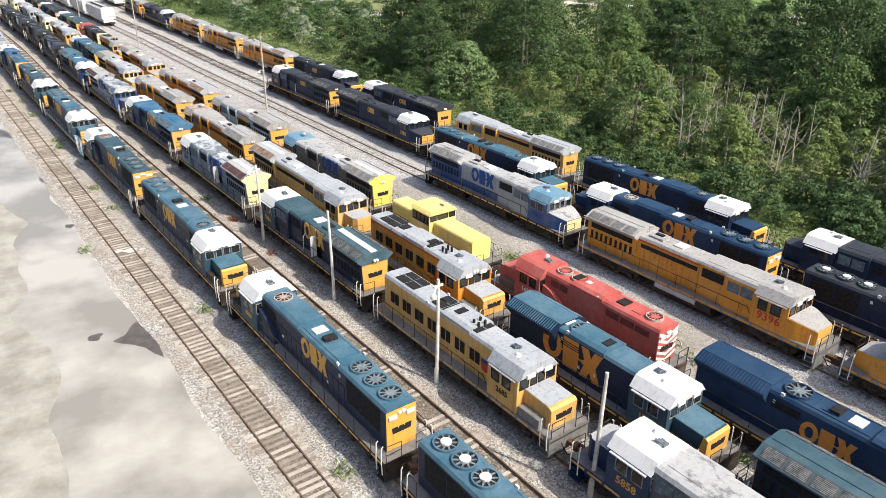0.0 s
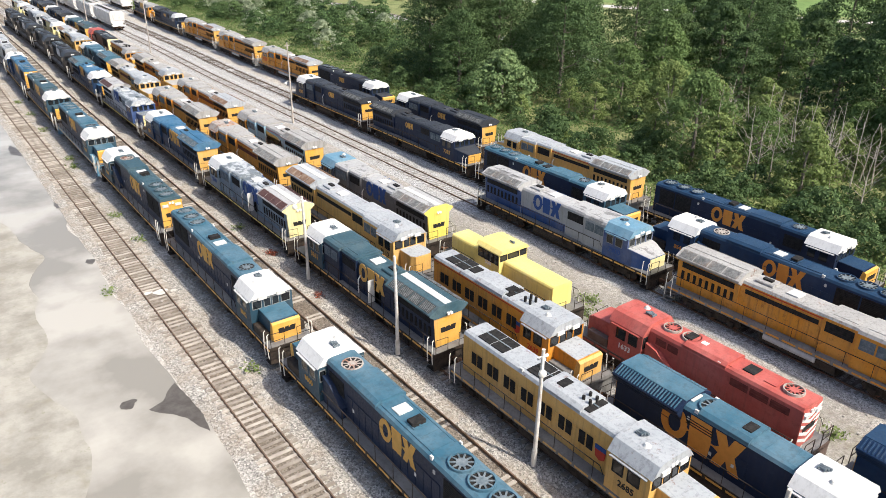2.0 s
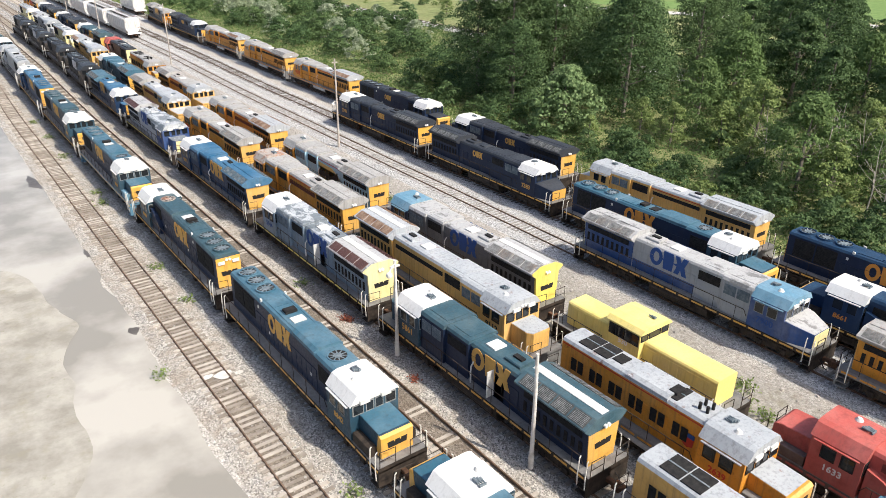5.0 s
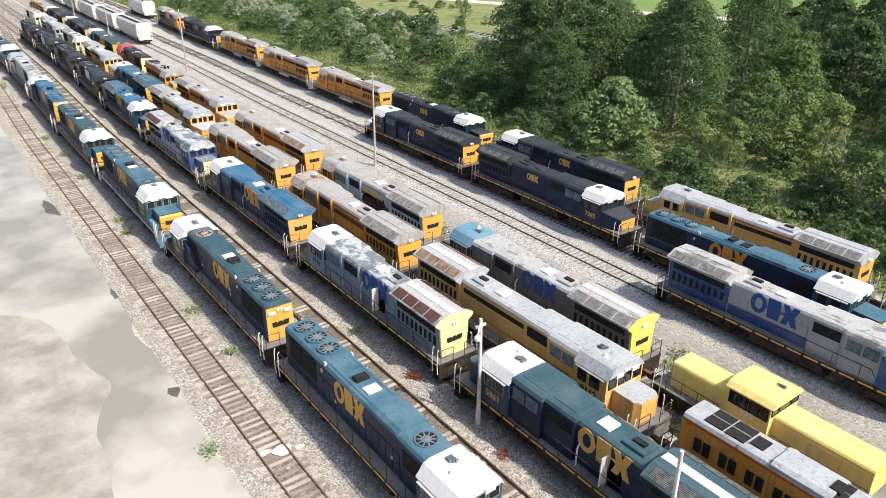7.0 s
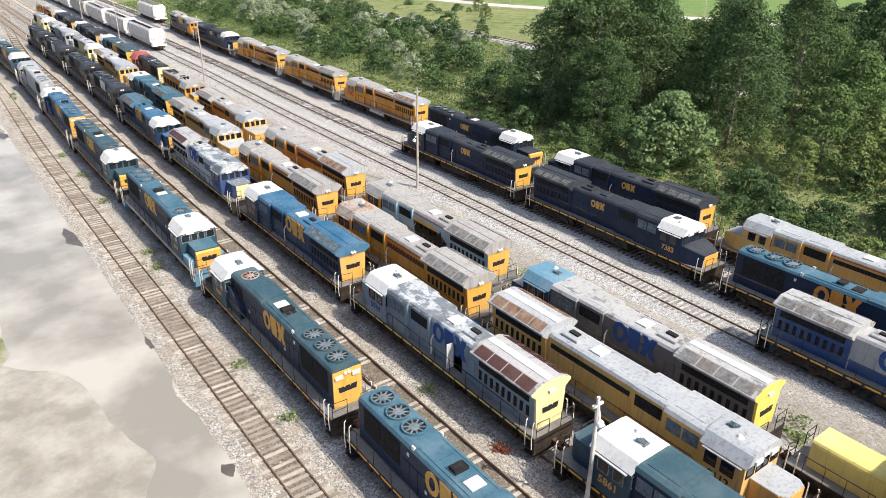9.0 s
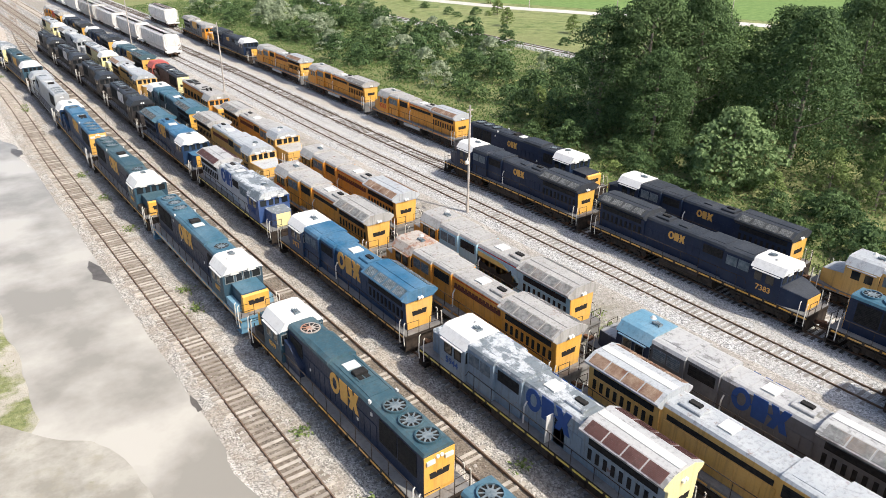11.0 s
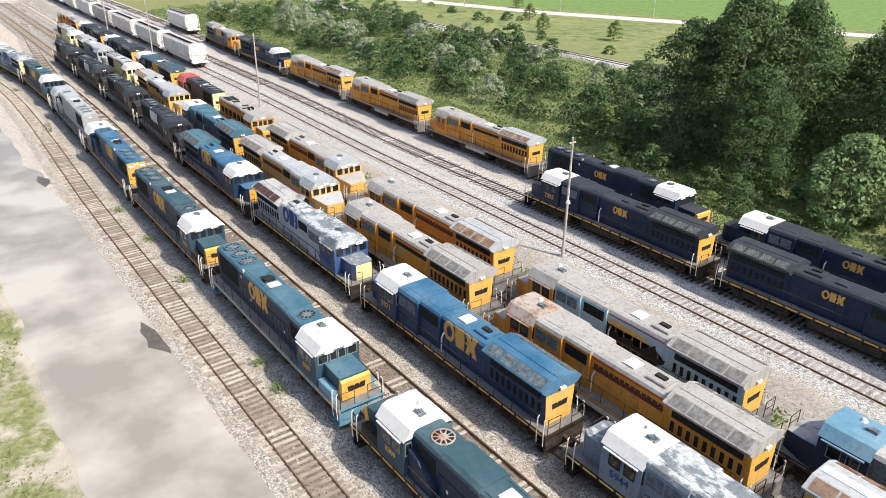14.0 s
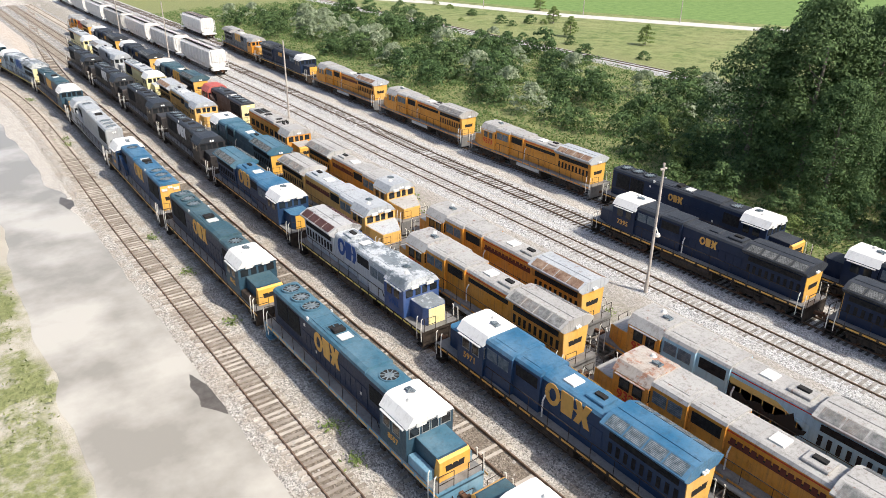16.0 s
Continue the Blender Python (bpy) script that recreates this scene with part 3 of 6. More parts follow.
def fan(loco, y, z, r, metal=None, hub_white=False, x=0.0, rise=0.14, blade=None):
    f = part("roof_fan", Shape().cyl((x, y, z - 0.02), (0, 0, 1), r * 0.93, 0.06, 20), BLACK, loco, "round roof cooling fan")
    part("fan_ring", Shape().ring((x, y), r * 0.88, r, z, z + rise), metal, f)
    star = []
    for i in range(10):
        a = i * math.pi / 5
        for da, rr in ((-0.17, 0.42), (-0.06, 0.88), (0.06, 0.88), (0.17, 0.42)):
            star.append((x + r * rr * math.cos(a + da), y + r * rr * math.sin(a + da)))
    part("fan_rotor", Shape().grid([[(p, q, z + rise * 0.4) for p, q in star], [(p, q, z + rise * 0.75) for p, q in star]]), blade or FAN, f)
    if hub_white:
        part("fan_hub", Shape().cyl((x, y, z + 0.02), (0, 0, 1), r * 0.42, 0.17, 12), HATCH, f)


def truck(loco, y, axles=3, sp=1.75):
    t = part("truck", Shape(), UNDER, loco)
    ys = [y + (i - (axles - 1) / 2) * sp for i in range(axles)]
    a, b = ys[0] - 0.75, ys[-1] + 0.75
    s = Shape()
    for sx in (-1, 1):
        x0, x1 = sorted((sx * 0.98, sx * 1.16))
        s.side([(a, 0.95), (a + 0.3, 0.72), (ys[0] + 0.5, 0.66), (ys[-1] - 0.5, 0.66), (b - 0.3, 0.72), (b, 0.95), (b - 0.1, 1.15), (a + 0.1, 1.15)], x0, x1)
        for q in ys:
            x2, x3 = sorted((sx * 1.0, sx * 1.27))
            s.box(x2, x3, q - 0.2, q + 0.2, 0.58, 0.98, 0.04)
            x2, x3 = sorted((sx * 1.0, sx * 1.2))
            for e in (-0.5, 0.5):
                s.cyl((sx * 1.1, q + e, 0.7), (0, 0, 1), 0.11, 0.5, 8)
    s.box(-0.95, 0.95, y - 0.4, y + 0.4, 0.8, 1.4)
    t.data = s.mesh("truck", UNDER)
    for q in ys:
        w = Shape()
        for sx in (-0.755, 0.755):
            w.cyl((sx - 0.065, q, 0.76), (1, 0, 0), 0.505, 0.13, 18)
        w.cyl((-0.8, q, 0.76), (1, 0, 0), 0.1, 1.6, 8)
        part("wheelset", w, RUSTY, t)


def end_gear(loco, y, sy, s, loop=WHITE_RAIL):
    """Pilot, steps, coupler, hoses and end handrails at one end."""
    e = sy
    a, b = sorted((y, y - e * 0.12))
    pilot = part("pilot", Shape().box(-1.5, 1.5, a, b, 0.5, 1.5), s["sill"], loco)
    a, b = sorted((y - e * 0.05, y - e * 0.75))
    for sx in (-1, 1):
        st = [(1.08, 0.46)]
        for i, z in enumerate((0.5, 0.82, 1.14, 1.45)):
            st += [(1.08, z), (1.56 - 0.03 * i, z), (1.56 - 0.03 * i, z + 0.05), (1.08, z + 0.05)]
        st += [(1.08, 1.75), (1.02, 1.75), (1.02, 0.46)]
        st = Shape().prism([(sx * p, z) for p, z in st], a, b)
        part("boarding_ladder", st, s["sill"], pilot)
        part("grab_rail", Shape().tube([(sx * 1.56, a + 0.1, 0.95), (sx * 1.6, a + 0.1, 1.7), (sx * 1.56, a + 0.1, 2.65), (sx * 1.48, a + 0.1, 2.75)], 0.035)
             .tube([(sx * 1.56, b - 0.08, 0.95), (sx * 1.6, b - 0.08, 1.7), (sx * 1.56, b - 0.08, 2.65), (sx * 1.45, b - 0.08, 2.75)], 0.035), loop, pilot, "bent white-painted grab rail")
    c = Shape().box(-0.14, 0.14, *sorted((y, y + e * 0.45)), 0.85, 1.1, 0.03)
    c.plan([(-0.22, y + e * 0.42), (0.2, y + e * 0.42), (0.24, y + e * 0.72), (0.05, y + e * 0.76), (0.02, y + e * 0.6), (-0.22, y + e * 0.74)], 0.8, 1.15)
    part("coupler", c, RUSTY, loco)
    part("air_hose", Shape().tube([(0.55, y, 1.1), (0.6, y + e * 0.25, 0.9), (0.5, y + e * 0.4, 0.6), (0.35, y + e * 0.5, 0.5)], 0.035), BLACK, loco)
    for sx in (-1, 1):
        part("end_railing", Shape().tube([(sx * 0.45, y, 1.7), (sx * 0.45, y, 2.7), (sx * 1.4, y, 2.75), (sx * 1.4, y, 1.7), (sx * 1.41, y, 2.2), (sx * 0.46, y, 2.2)], 0.026), s["rail"], loco)


def handrails(loco, y0, y1, mat, n=9):
    for sx in (-1, 1):
        s = Shape()
        x = sx * 1.5
        s.tube([(x, y0, 2.3), (x, y0 + 0.25, 2.72), (x, (y0 + y1) / 2, 2.72), (x, y1 - 0.25, 2.72), (x, y1, 2.3)], 0.026)
        for i in range(n):
            y = y0 + (y1 - y0) * (i + 0.5) / n
            s.tube([(x, y, 1.6), (x, y, 2.72)], 0.022, 4)
        part("side_handrail", s, mat, loco)


def window_pane(parent, pts, frame_mat, inset=0.02):
    """A flat glazed pane with a raised frame, from four corners given counter-clockwise from outside."""
    p = [Vector(q) for q in pts]
    n = (p[1] - p[0]).cross(p[3] - p[0]).normalized()
    c = sum(p, Vector()) / 4
    big = [c + (q - c) * 1.0 for q in p]
    s = Shape().grid([[q - n * 0.02 for q in big], [q + n * 0.015 for q in big]])
    w = part("window", s, GLASS, parent, "dark cab window glass")
    if parent.parent.location.y > 112 or parent.parent.location.x > 35:
        return
    fr = Shape()
    outer = [c + (q - c) + (q - c).normalized() * 0.07 for q in p]
    for i in range(4):
        j = (i + 1) % 4
        fr.grid([[outer[i] - n * 0.01, outer[j] - n * 0.01, p[j] - n * 0.01, p[i] - n * 0.01], [outer[i] + n * 0.035, outer[j] + n * 0.035, p[j] + n * 0.035, p[i] + n * 0.035]])
    part("window_frame", fr, frame_mat, w)


def cab(loco, y0, y1, s, wide=3.0, top=4.62, e=1, boards=True):
    """A cab between y0 and y1, front at y1; angled roof, front, rear and side windows."""
    h = wide / 2
    prof_b = [(-h, 1.75), (h, 1.75), (h, 3.95), (h - 0.12, 4.05), (-h + 0.12, 4.05), (-h, 3.95)]
    c = part("cab", Shape().prism(prof_b, y0, y1), s["cab"], loco)
    part("cab_roof", Shape().prism([(-h - 0.03, 3.93), (-h + 0.02, 3.93), (-h + 0.05, 4.0), (h - 0.05, 4.0), (h - 0.02, 3.93), (h + 0.03, 3.93), (h - 0.42, top - 0.1), (h - 0.75, top), (-h + 0.75, top), (-h + 0.42, top - 0.1)], y0 - 0.03, y1 + 0.1), s["cab_roof"], loco)
    f = y1 + 0.005
    rim = SLAT if s["cab"] in (NAVY, BLUE, CAB_TEAL, MID_BLUE, SOOT) else BLACK
    zf = 3.28
    for a, b in ((-h + 0.2, -h + 0.78), (-0.5, -0.08), (0.08, 0.5), (h - 0.78, h - 0.2)):
        window_pane(c, [(b, f, zf), (a, f, zf), (a, f, 3.85), (b, f, 3.85)], rim)
    for sx in (-1, 1):
        x = sx * (h + 0.005)
        for a, b in ((y0 + 0.4, y0 + 0.98), (y0 + 1.32, y0 + 1.95)):
            q = [(x, a, 3.02), (x, b, 3.02), (x, b, 3.68), (x, a, 3.68)]
            window_pane(c, q if sx > 0 else [q[1], q[0], q[3], q[2]], rim)
        x0, x1 = sorted((sx * h, sx * (h + 0.14)))
        part("window_shade", Shape().box(x0, x1, y0 + 0.2, y1 - 0.15, 3.8, 3.86), s["cab_roof"], c)
    r = y0 - 0.005
    for a, b in ((-h + 0.1, -h + 0.45), (h - 0.45, h - 0.1)):
        window_pane(c, [(a, r, 3.1), (b, r, 3.1), (b, r, 3.75), (a, r, 3.75)], rim)
    far = loco.location.y > 150
    if boards and not far:
        for sx in (-1, 1):
            x0, x1 = sorted((sx * 0.35, sx * 0.95))
            part("number_board", Shape().box(x0, x1, y1 + 0.08, y1 + 0.2, 3.92, 4.16), HATCH, c, "small lit number board")
    part("headlight", Shape().cyl((-0.13, y1, 4.2), (0, 1, 0), 0.11, 0.15, 10).cyl((0.13, y1, 4.2), (0, 1, 0), 0.11, 0.15, 10), LAMP, c)
    if far:
        return c
    hn = Shape()
    for i, ln in enumerate((0.5, 0.42, 0.34)):
        hn.cyl((-0.1 + 0.12 * i, y0 + 0.5, top + 0.12), (0, 1, 0), 0.03, ln, 7, 0.09)
    hn.box(-0.18, 0.22, y0 + 0.45, y0 + 0.52, top - 0.02, top + 0.12)
    part("air_horn", hn, FAN, c)
    part("antenna_dome", Shape().cyl((0.5, y0 + 1.4, top - 0.01), (0, 0, 1), 0.22, 0.16, 12, 0.1), HATCH, c)
    return c


def side_mark(body, h, yc, zc, size, mat, flip):
    """A bold plain emblem on each side: an oval ring, a plain block and a bow-tie shape in a row."""
    for sx in (-1, 1):
        d = sx * flip
        ring = [(-0.98 + 0.5 * math.cos(t), 0.62 * math.sin(t)) for t in (math.radians(6 + 348 * j / 22) for j in range(23))]
        hole = [(-0.96 + 0.24 * math.cos(t), 0.36 * math.sin(t)) for t in (math.radians(10 + 340 * j / 16) for j in range(17))]
        out = [(-0.44, 0.03), (-0.4, 0.03), (-0.42, 0.62), (0.34, 0.62), (0.4, 0.03), (0.52, 0.03), (0.68, 0.12), (0.48, 0.62), (0.84, 0.62), (0.98, 0.26), (1.12, 0.62), (1.5, 0.62), (1.24, 0.0),
               (1.5, -0.62), (1.12, -0.62), (0.98, -0.26), (0.84, -0.62), (0.48, -0.62), (0.68, -0.12), (0.5, -0.03), (0.4, -0.03), (0.36, -0.62), (-0.36, -0.62), (-0.4, -0.03), (-0.44, -0.03)]
        out += ring[::-1]
        if body.parent.location.y < 150:
            k = out.index(ring[11])
            out = out[:k] + [(-1.48, -0.02)] + [(-1.2, -0.02)] + sorted(hole, key=lambda q: math.atan2(q[1], q[0] + 0.96)) + [(-1.2, 0.02), (-1.48, 0.02)] + out[k + 1:]
        s = Shape().grid([[(x, yc + d * a * size, zc + b * size) for a, b in out] for x in (sx * h, sx * (h + 0.034))])
        part("emblem", s, mat, body, "bold painted company emblem")


def lettering_bars(body, h, y0, y1, zc, hgt, mat, n):
    """A plain notched band where painted lettering runs along both sides."""
    w = (y1 - y0) / n
    for sx in (-1, 1):
        out = []
        for i in range(n):
            out += [(y0 + i * w + 0.1 * w, zc + hgt / 2), (y0 + i * w + 0.8 * w, zc + hgt / 2), (y0 + i * w + 0.84 * w, zc - hgt * 0.2), (y0 + (i + 1) * w + 0.06 * w, zc - hgt * 0.2)]
        out += [(y1, zc - hgt / 2), (y0, zc - hgt / 2)]
        part("lettering_bar", Shape().side(out, *sorted((sx * h, sx * (h + 0.034)))), mat, body, "painted lettering worn to a band")


TEXT_CACHE = {}


def number_text(parent, txt, x, y, z, size, mat, sx):
    key = (txt, round(size, 2), mat.name)
    if key not in TEXT_CACHE:
        cu = bpy.data.curves.new("number", "FONT")
        cu.body, cu.size, cu.extrude, cu.align_x, cu.resolution_u = txt, size, 0.008, "CENTER", 2
        cu.offset = 0.012
        tmp = bpy.data.objects.new("tmp_text", cu)
        scene.collection.objects.link(tmp)
        bpy.context.view_layer.update()
        me = bpy.data.meshes.new_from_object(tmp.evaluated_get(bpy.context.evaluated_depsgraph_get()))
        bpy.data.objects.remove(tmp)
        me.materials.clear()
        me.materials.append(mat)
        TEXT_CACHE[key] = me
    o = new("number", TEXT_CACHE[key])
    o.parent = parent
    o.matrix_local = pose(x, y, z, 90, 0, 90 * sx)
    return o


def underbody(loco, L, s, axles=3, tank=True):
    h = L / 2 - 0.75
    part("frame", Shape().box(-1.53, 1.53, -h, h, 1.42, 1.72, 0.02), s["sill"], loco)
    for sx in (-1, 1):
        x0, x1 = sorted((sx * 1.53, sx * 1.545))
        st = Shape()
        y = -h + 0.3
        while y < h - 0.5:
            st.box(x0, x1, y, y + 0.95, 1.52, 1.64)
            y += 1.15
        part("sill_stripe", st, s["stripe"], loco)
    part("walkway", Shape().box(-1.5, 1.5, -h + 0.02, h - 0.02, 1.725, 1.755), OLIVE_FRAME, loco)
    tc = L * 0.295
    truck(loco, tc, axles, 1.75 if axles == 3 else 2.6)
    truck(loco, -tc, axles, 1.75 if axles == 3 else 2.6)
    if tank:
        part("fuel_tank", Shape().prism([(-1.35, 0.75), (-1.0, 0.45), (1.0, 0.45), (1.35, 0.75), (1.4, 1.3), (1.2, 1.42), (-1.2, 1.42), (-1.4, 1.3)], -2.6, 2.6), UNDER, loco)
        for sx in (-1.35, 1.35):
            part("air_reservoir", Shape().cyl((sx, -2.3, 1.2), (0, 1, 0), 0.24, 3.6, 10), GREY_LID if s["body"] is ARMOUR else UNDER, loco)
    end_gear(loco, h, 1, s)
    end_gear(loco, -h, -1, s)


def trim_stripe(body, h, y0, y1, z, s):
    """A thin red line under the roof edge of the orange units."""
    if s["mark"] is not RED_MARK:
        return
    for sx in (-1, 1):
        part("trim_stripe", Shape().box(*sorted((sx * h, sx * (h + 0.02))), y0 + 0.02, y1 - 0.02, z - 0.07, z), RED_MARK, body, "thin faded red stripe")


def notched_bar(y, z, w=0.55, hgt=0.36):
    """A plain dark notched bar across an end face."""
    out = [(-w, z), (w, z), (w + 0.06, z + hgt), (w * 0.4, z + hgt), (w * 0.3, z + hgt * 0.6), (w * 0.2, z + hgt), (-w * 0.25, z + hgt), (-w * 0.35, z + hgt * 0.6), (-w * 0.45, z + hgt), (-w - 0.06, z + hgt)]
    return Shape().grid([[(a, y - 0.012, b) for a, b in out], [(a, y + 0.012, b) for a, b in out]])


def loco_emd(x, ya, yb, face, s, number="", label="", blade_white=False, hatch=True, louvre=False, mark=True, chevron=False, opts=()):
    """A hood-unit locomotive with narrow hood, roof fans at the tail, cab and short nose."""
    L = yb - ya
    m = pose(x + bend((ya + yb) / 2, x), (ya + yb) / 2, 0, 0, 0, (0 if face > 0 else 180) + math.degrees(math.atan2(bend(ya, x) - bend(yb, x), L)))
    loco = thing("diesel_locomotive", m, label, "locomotive", "stored locomotives")
    axles = 2 if L < 20 else 3
    underbody(loco, L, s, axles)
    h = L / 2
    rear, cab0 = -h + 1.45, h - 6.0
    cab1 = cab0 + 2.55
    nose = h - 1.3
    w = 1.88
    body = split_hood(loco, "long_hood", w, rear, cab0, 1.75, 4.45, s)
    part("hood_end", Shape().box(-w / 2 + 0.02, w / 2 - 0.02, rear - 0.04, rear, 1.78, 4.18), s["end"], loco, "brightly painted hood end")
    part("tail_headlight", Shape().cyl((-0.12, rear - 0.12, 4.0), (0, 1, 0), 0.1, 0.12, 10).cyl((0.12, rear - 0.12, 4.0), (0, 1, 0), 0.1, 0.12, 10), LAMP, loco)
    flare, low = "flare" in opts, "lowfans" in opts
    for sx in (-1, 1) if ya < 150 else ():
        x0, x1 = sorted((sx * 0.3, sx * 0.8))
        part("tail_number_board", Shape().box(x0, x1, rear - 0.14, rear - 0.03, 3.7, 3.92), HATCH, loco)
    part("end_mark", notched_bar(rear - 0.055, 2.75), BLACK_MARK, loco)
    doors(body, w / 2, rear + 4.2, cab0 - 2.2, 1.85, 3.35, 0.62, s["body"])
    if louvre:
        a = rear + 0.8
        while a < cab0 - 1.2:
            grilles(body, w / 2 + 0.03, a, a + 1.05, 2.65, 3.45, 2)
            a += 1.45
    elif low:
        grilles(body, w / 2, rear + 0.6, rear + 4.2, 3.55, 4.0, 3, SCREEN_RED)
        grilles(body, w / 2, cab0 - 2.2, cab0 - 0.5, 3.55, 4.0, 2, SCREEN_RED)
    elif flare:
        grilles(body, w / 2, rear + 4.5, rear + 6.2, 3.5, 3.95, 1)
    else:
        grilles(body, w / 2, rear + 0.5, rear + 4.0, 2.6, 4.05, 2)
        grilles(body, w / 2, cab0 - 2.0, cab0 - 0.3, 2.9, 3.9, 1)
    trim_stripe(body, w / 2, rear, cab0, 4.12, s)
    if louvre:
        for sx in (-1, 1):
            crest = part("crest", Shape().side([(cab0 - 1.15, 2.55), (cab0 - 0.85, 2.4), (cab0 - 0.55, 2.55), (cab0 - 0.5, 3.05), (cab0 - 1.2, 3.05)], *sorted((sx * w / 2, sx * (w / 2 + 0.035)))), RED_MARK, body, "small painted shield")
            part("crest_band", Shape().box(*sorted((sx * w / 2, sx * (w / 2 + 0.04))), cab0 - 1.2, cab0 - 0.5, 3.0, 3.25), BLUE_MARK, crest)
        for a in (rear + 1.0, rear + 5.2, cab0 - 4.2):
            for k in range(2):
                g = part("roof_grille", Shape().box(-0.68, 0.68, a + 1.15 * k, a + 1.15 * k + 1.05, 4.44, 4.5), BLACK, loco, "dark roof intake grille")
                part("grille_bar", Shape().box(-0.04, 0.04, a + 1.15 * k, a + 1.15 * k + 1.05, 4.5, 4.52), FAN, g)
        for i in range(4):
            part("exhaust", Shape().cyl((0.25 if i % 2 else -0.25, rear + 9.0 + 0.45 * (i // 2), 4.43), (0, 0, 1), 0.09, 0.4, 8), BLACK, loco)
    elif flare:
        wing = part("radiator_wing", Shape().prism([(-0.95, 3.45), (0.95, 3.45), (1.42, 4.05), (1.45, 4.2), (0.8, 4.56), (-0.8, 4.56), (-1.45, 4.2), (-1.42, 4.05)], rear - 0.02, rear + 4.3), s["body"], loco)
        part("radiator_top", Shape().box(-0.78, 0.78, rear, rear + 4.28, 4.555, 4.6), s["roof"], wing)
        for sx in (-1, 1):
            g = Shape()
            for k in range(22):
                a = rear + 0.15 + k * 0.185
                g.tube([(sx * 1.4, a, 4.25), (sx * 0.82, a, 4.57)], 0.045, 4)
            tagged(part("radiator_tubes", g, s["roof"], wing), kind="stuff")
        fan(loco, rear + 5.4, 4.45, 0.74, s["roof"])
    elif low:
        for a in (rear + 1.1, cab0 - 2.3, cab0 - 0.95):
            fan(loco, a, 4.45, 0.56, RUST_ROOF, rise=0.16, blade=RED)
        # black plate on the roof paints the shade inside an open hatch
        part("hatch_shade", Shape().box(-0.4, 0.4, cab0 - 5.0, cab0 - 4.1, 4.44, 4.5), BLACK, loco)
        part("lifted_panel", Shape().box(-0.2, 0.2, cab0 - 3.4, cab0 - 3.0, 4.44, 4.62, 0.03), HATCH, loco)
    else:
        for i in range(3):
            fan(loco, rear + 0.95 + 1.45 * i, 4.45, 0.66, s["roof"], blade_white, blade=RED if s["roof"] is RED else None)
    # dynamic-brake blister and roof gear
    bz = 4.45
    part("brake_blister", Shape().prism([(-0.92, bz - 0.3), (0.92, bz - 0.3), (0.95, bz), (0.7, bz + 0.16), (-0.7, bz + 0.16), (-0.95, bz)], cab0 - 5.2, cab0 - 2.4), s["roof"], loco)
    if not (flare or low or louvre):
        fan(loco, cab0 - 1.3, bz, 0.62, RUST_ROOF if "rustfan" in opts else s["roof"], rise=0.06, blade=RUST_ROOF if "rustfan" in opts else RED if s["roof"] is RED else None)
    part("exhaust", Shape().box(-0.4, 0.4, rear + 7.2, rear + 7.7, bz - 0.02, bz + 0.22, 0.03), BLACK, loco)
    part("roof_hatch", Shape().box(-0.42, 0.42, cab0 - 6.6, cab0 - 5.9, bz - 0.01, bz + 0.07), HATCH if hatch and not louvre else BLACK, loco)
    if not louvre:
        hf = part("vent_hatch", Shape().box(-0.45, 0.45, cab0 - 7.9, cab0 - 7.2, bz - 0.01, bz + 0.05), s["roof"], loco)
        for sx in (-0.36, 0.04) if x < 10 else ():
            part("vent_screen", Shape().box(sx, sx + 0.32, cab0 - 7.82, cab0 - 7.28, bz + 0.05, bz + 0.06), BLACK, hf)
    sm = Shape()
    for i in range(6):
        a = rear + 5.3 + i * 1.1
        sm.box(-0.62, 0.62, a, a + 0.05, bz - 0.01, bz + 0.025)
    sm.box(-0.68, -0.63, rear + 5.2, cab0 - 5.4, bz - 0.01, bz + 0.03).box(0.63, 0.68, rear + 5.2, cab0 - 5.4, bz - 0.01, bz + 0.03)
    tagged(part("roof_seams", sm, s["roof"], loco), kind="stuff")
    for sx in (-0.85, 0.85):
        part("lifting_lug", Shape().box(sx - 0.05, sx + 0.05, rear + 4.9, rear + 5.1, bz - 0.15, bz + 0.06), HATCH, loco)
    part("blower_duct", Shape().side([(cab0 - 2.1, 1.75), (cab0 - 0.1, 1.75), (cab0 - 0.1, 3.5), (cab0 - 0.9, 3.3), (cab0 - 2.1, 2.4)], -1.3, -w / 2), s["body"], loco)
    c = cab(loco, cab0, cab1, s)
    nb = part("nose", Shape().side([(cab1, 1.75), (nose, 1.75), (nose, 3.0), (nose - 0.15, 3.12), (cab1, 3.2)], -0.95, 0.95), s["cab"], loco)
    part("nose_end", Shape().side([(nose - 0.5, 1.77), (nose + 0.03, 1.77), (nose + 0.03, 3.0), (nose - 0.12, 3.115), (nose - 0.25, 3.12)], -0.975, 0.975), s["end"], nb, "brightly painted nose front")
    part("nose_top", Shape().side([(cab1, 3.21), (nose - 0.26, 3.14), (nose - 0.26, 3.16), (cab1, 3.24)], -0.93, 0.93), s["roof"], nb)
    part("end_mark", notched_bar(nose + 0.045, 2.3), BLACK_MARK, nb)
    for sx in (-1.45, 0.98):
        part("battery_box", Shape().box(sx, sx + 0.47, cab1 + 0.1, nose - 0.4, 1.75, 2.35, 0.03), s["sill"], loco)
    handrails(loco, rear - 0.2, cab0 - 0.1, s["rail"])
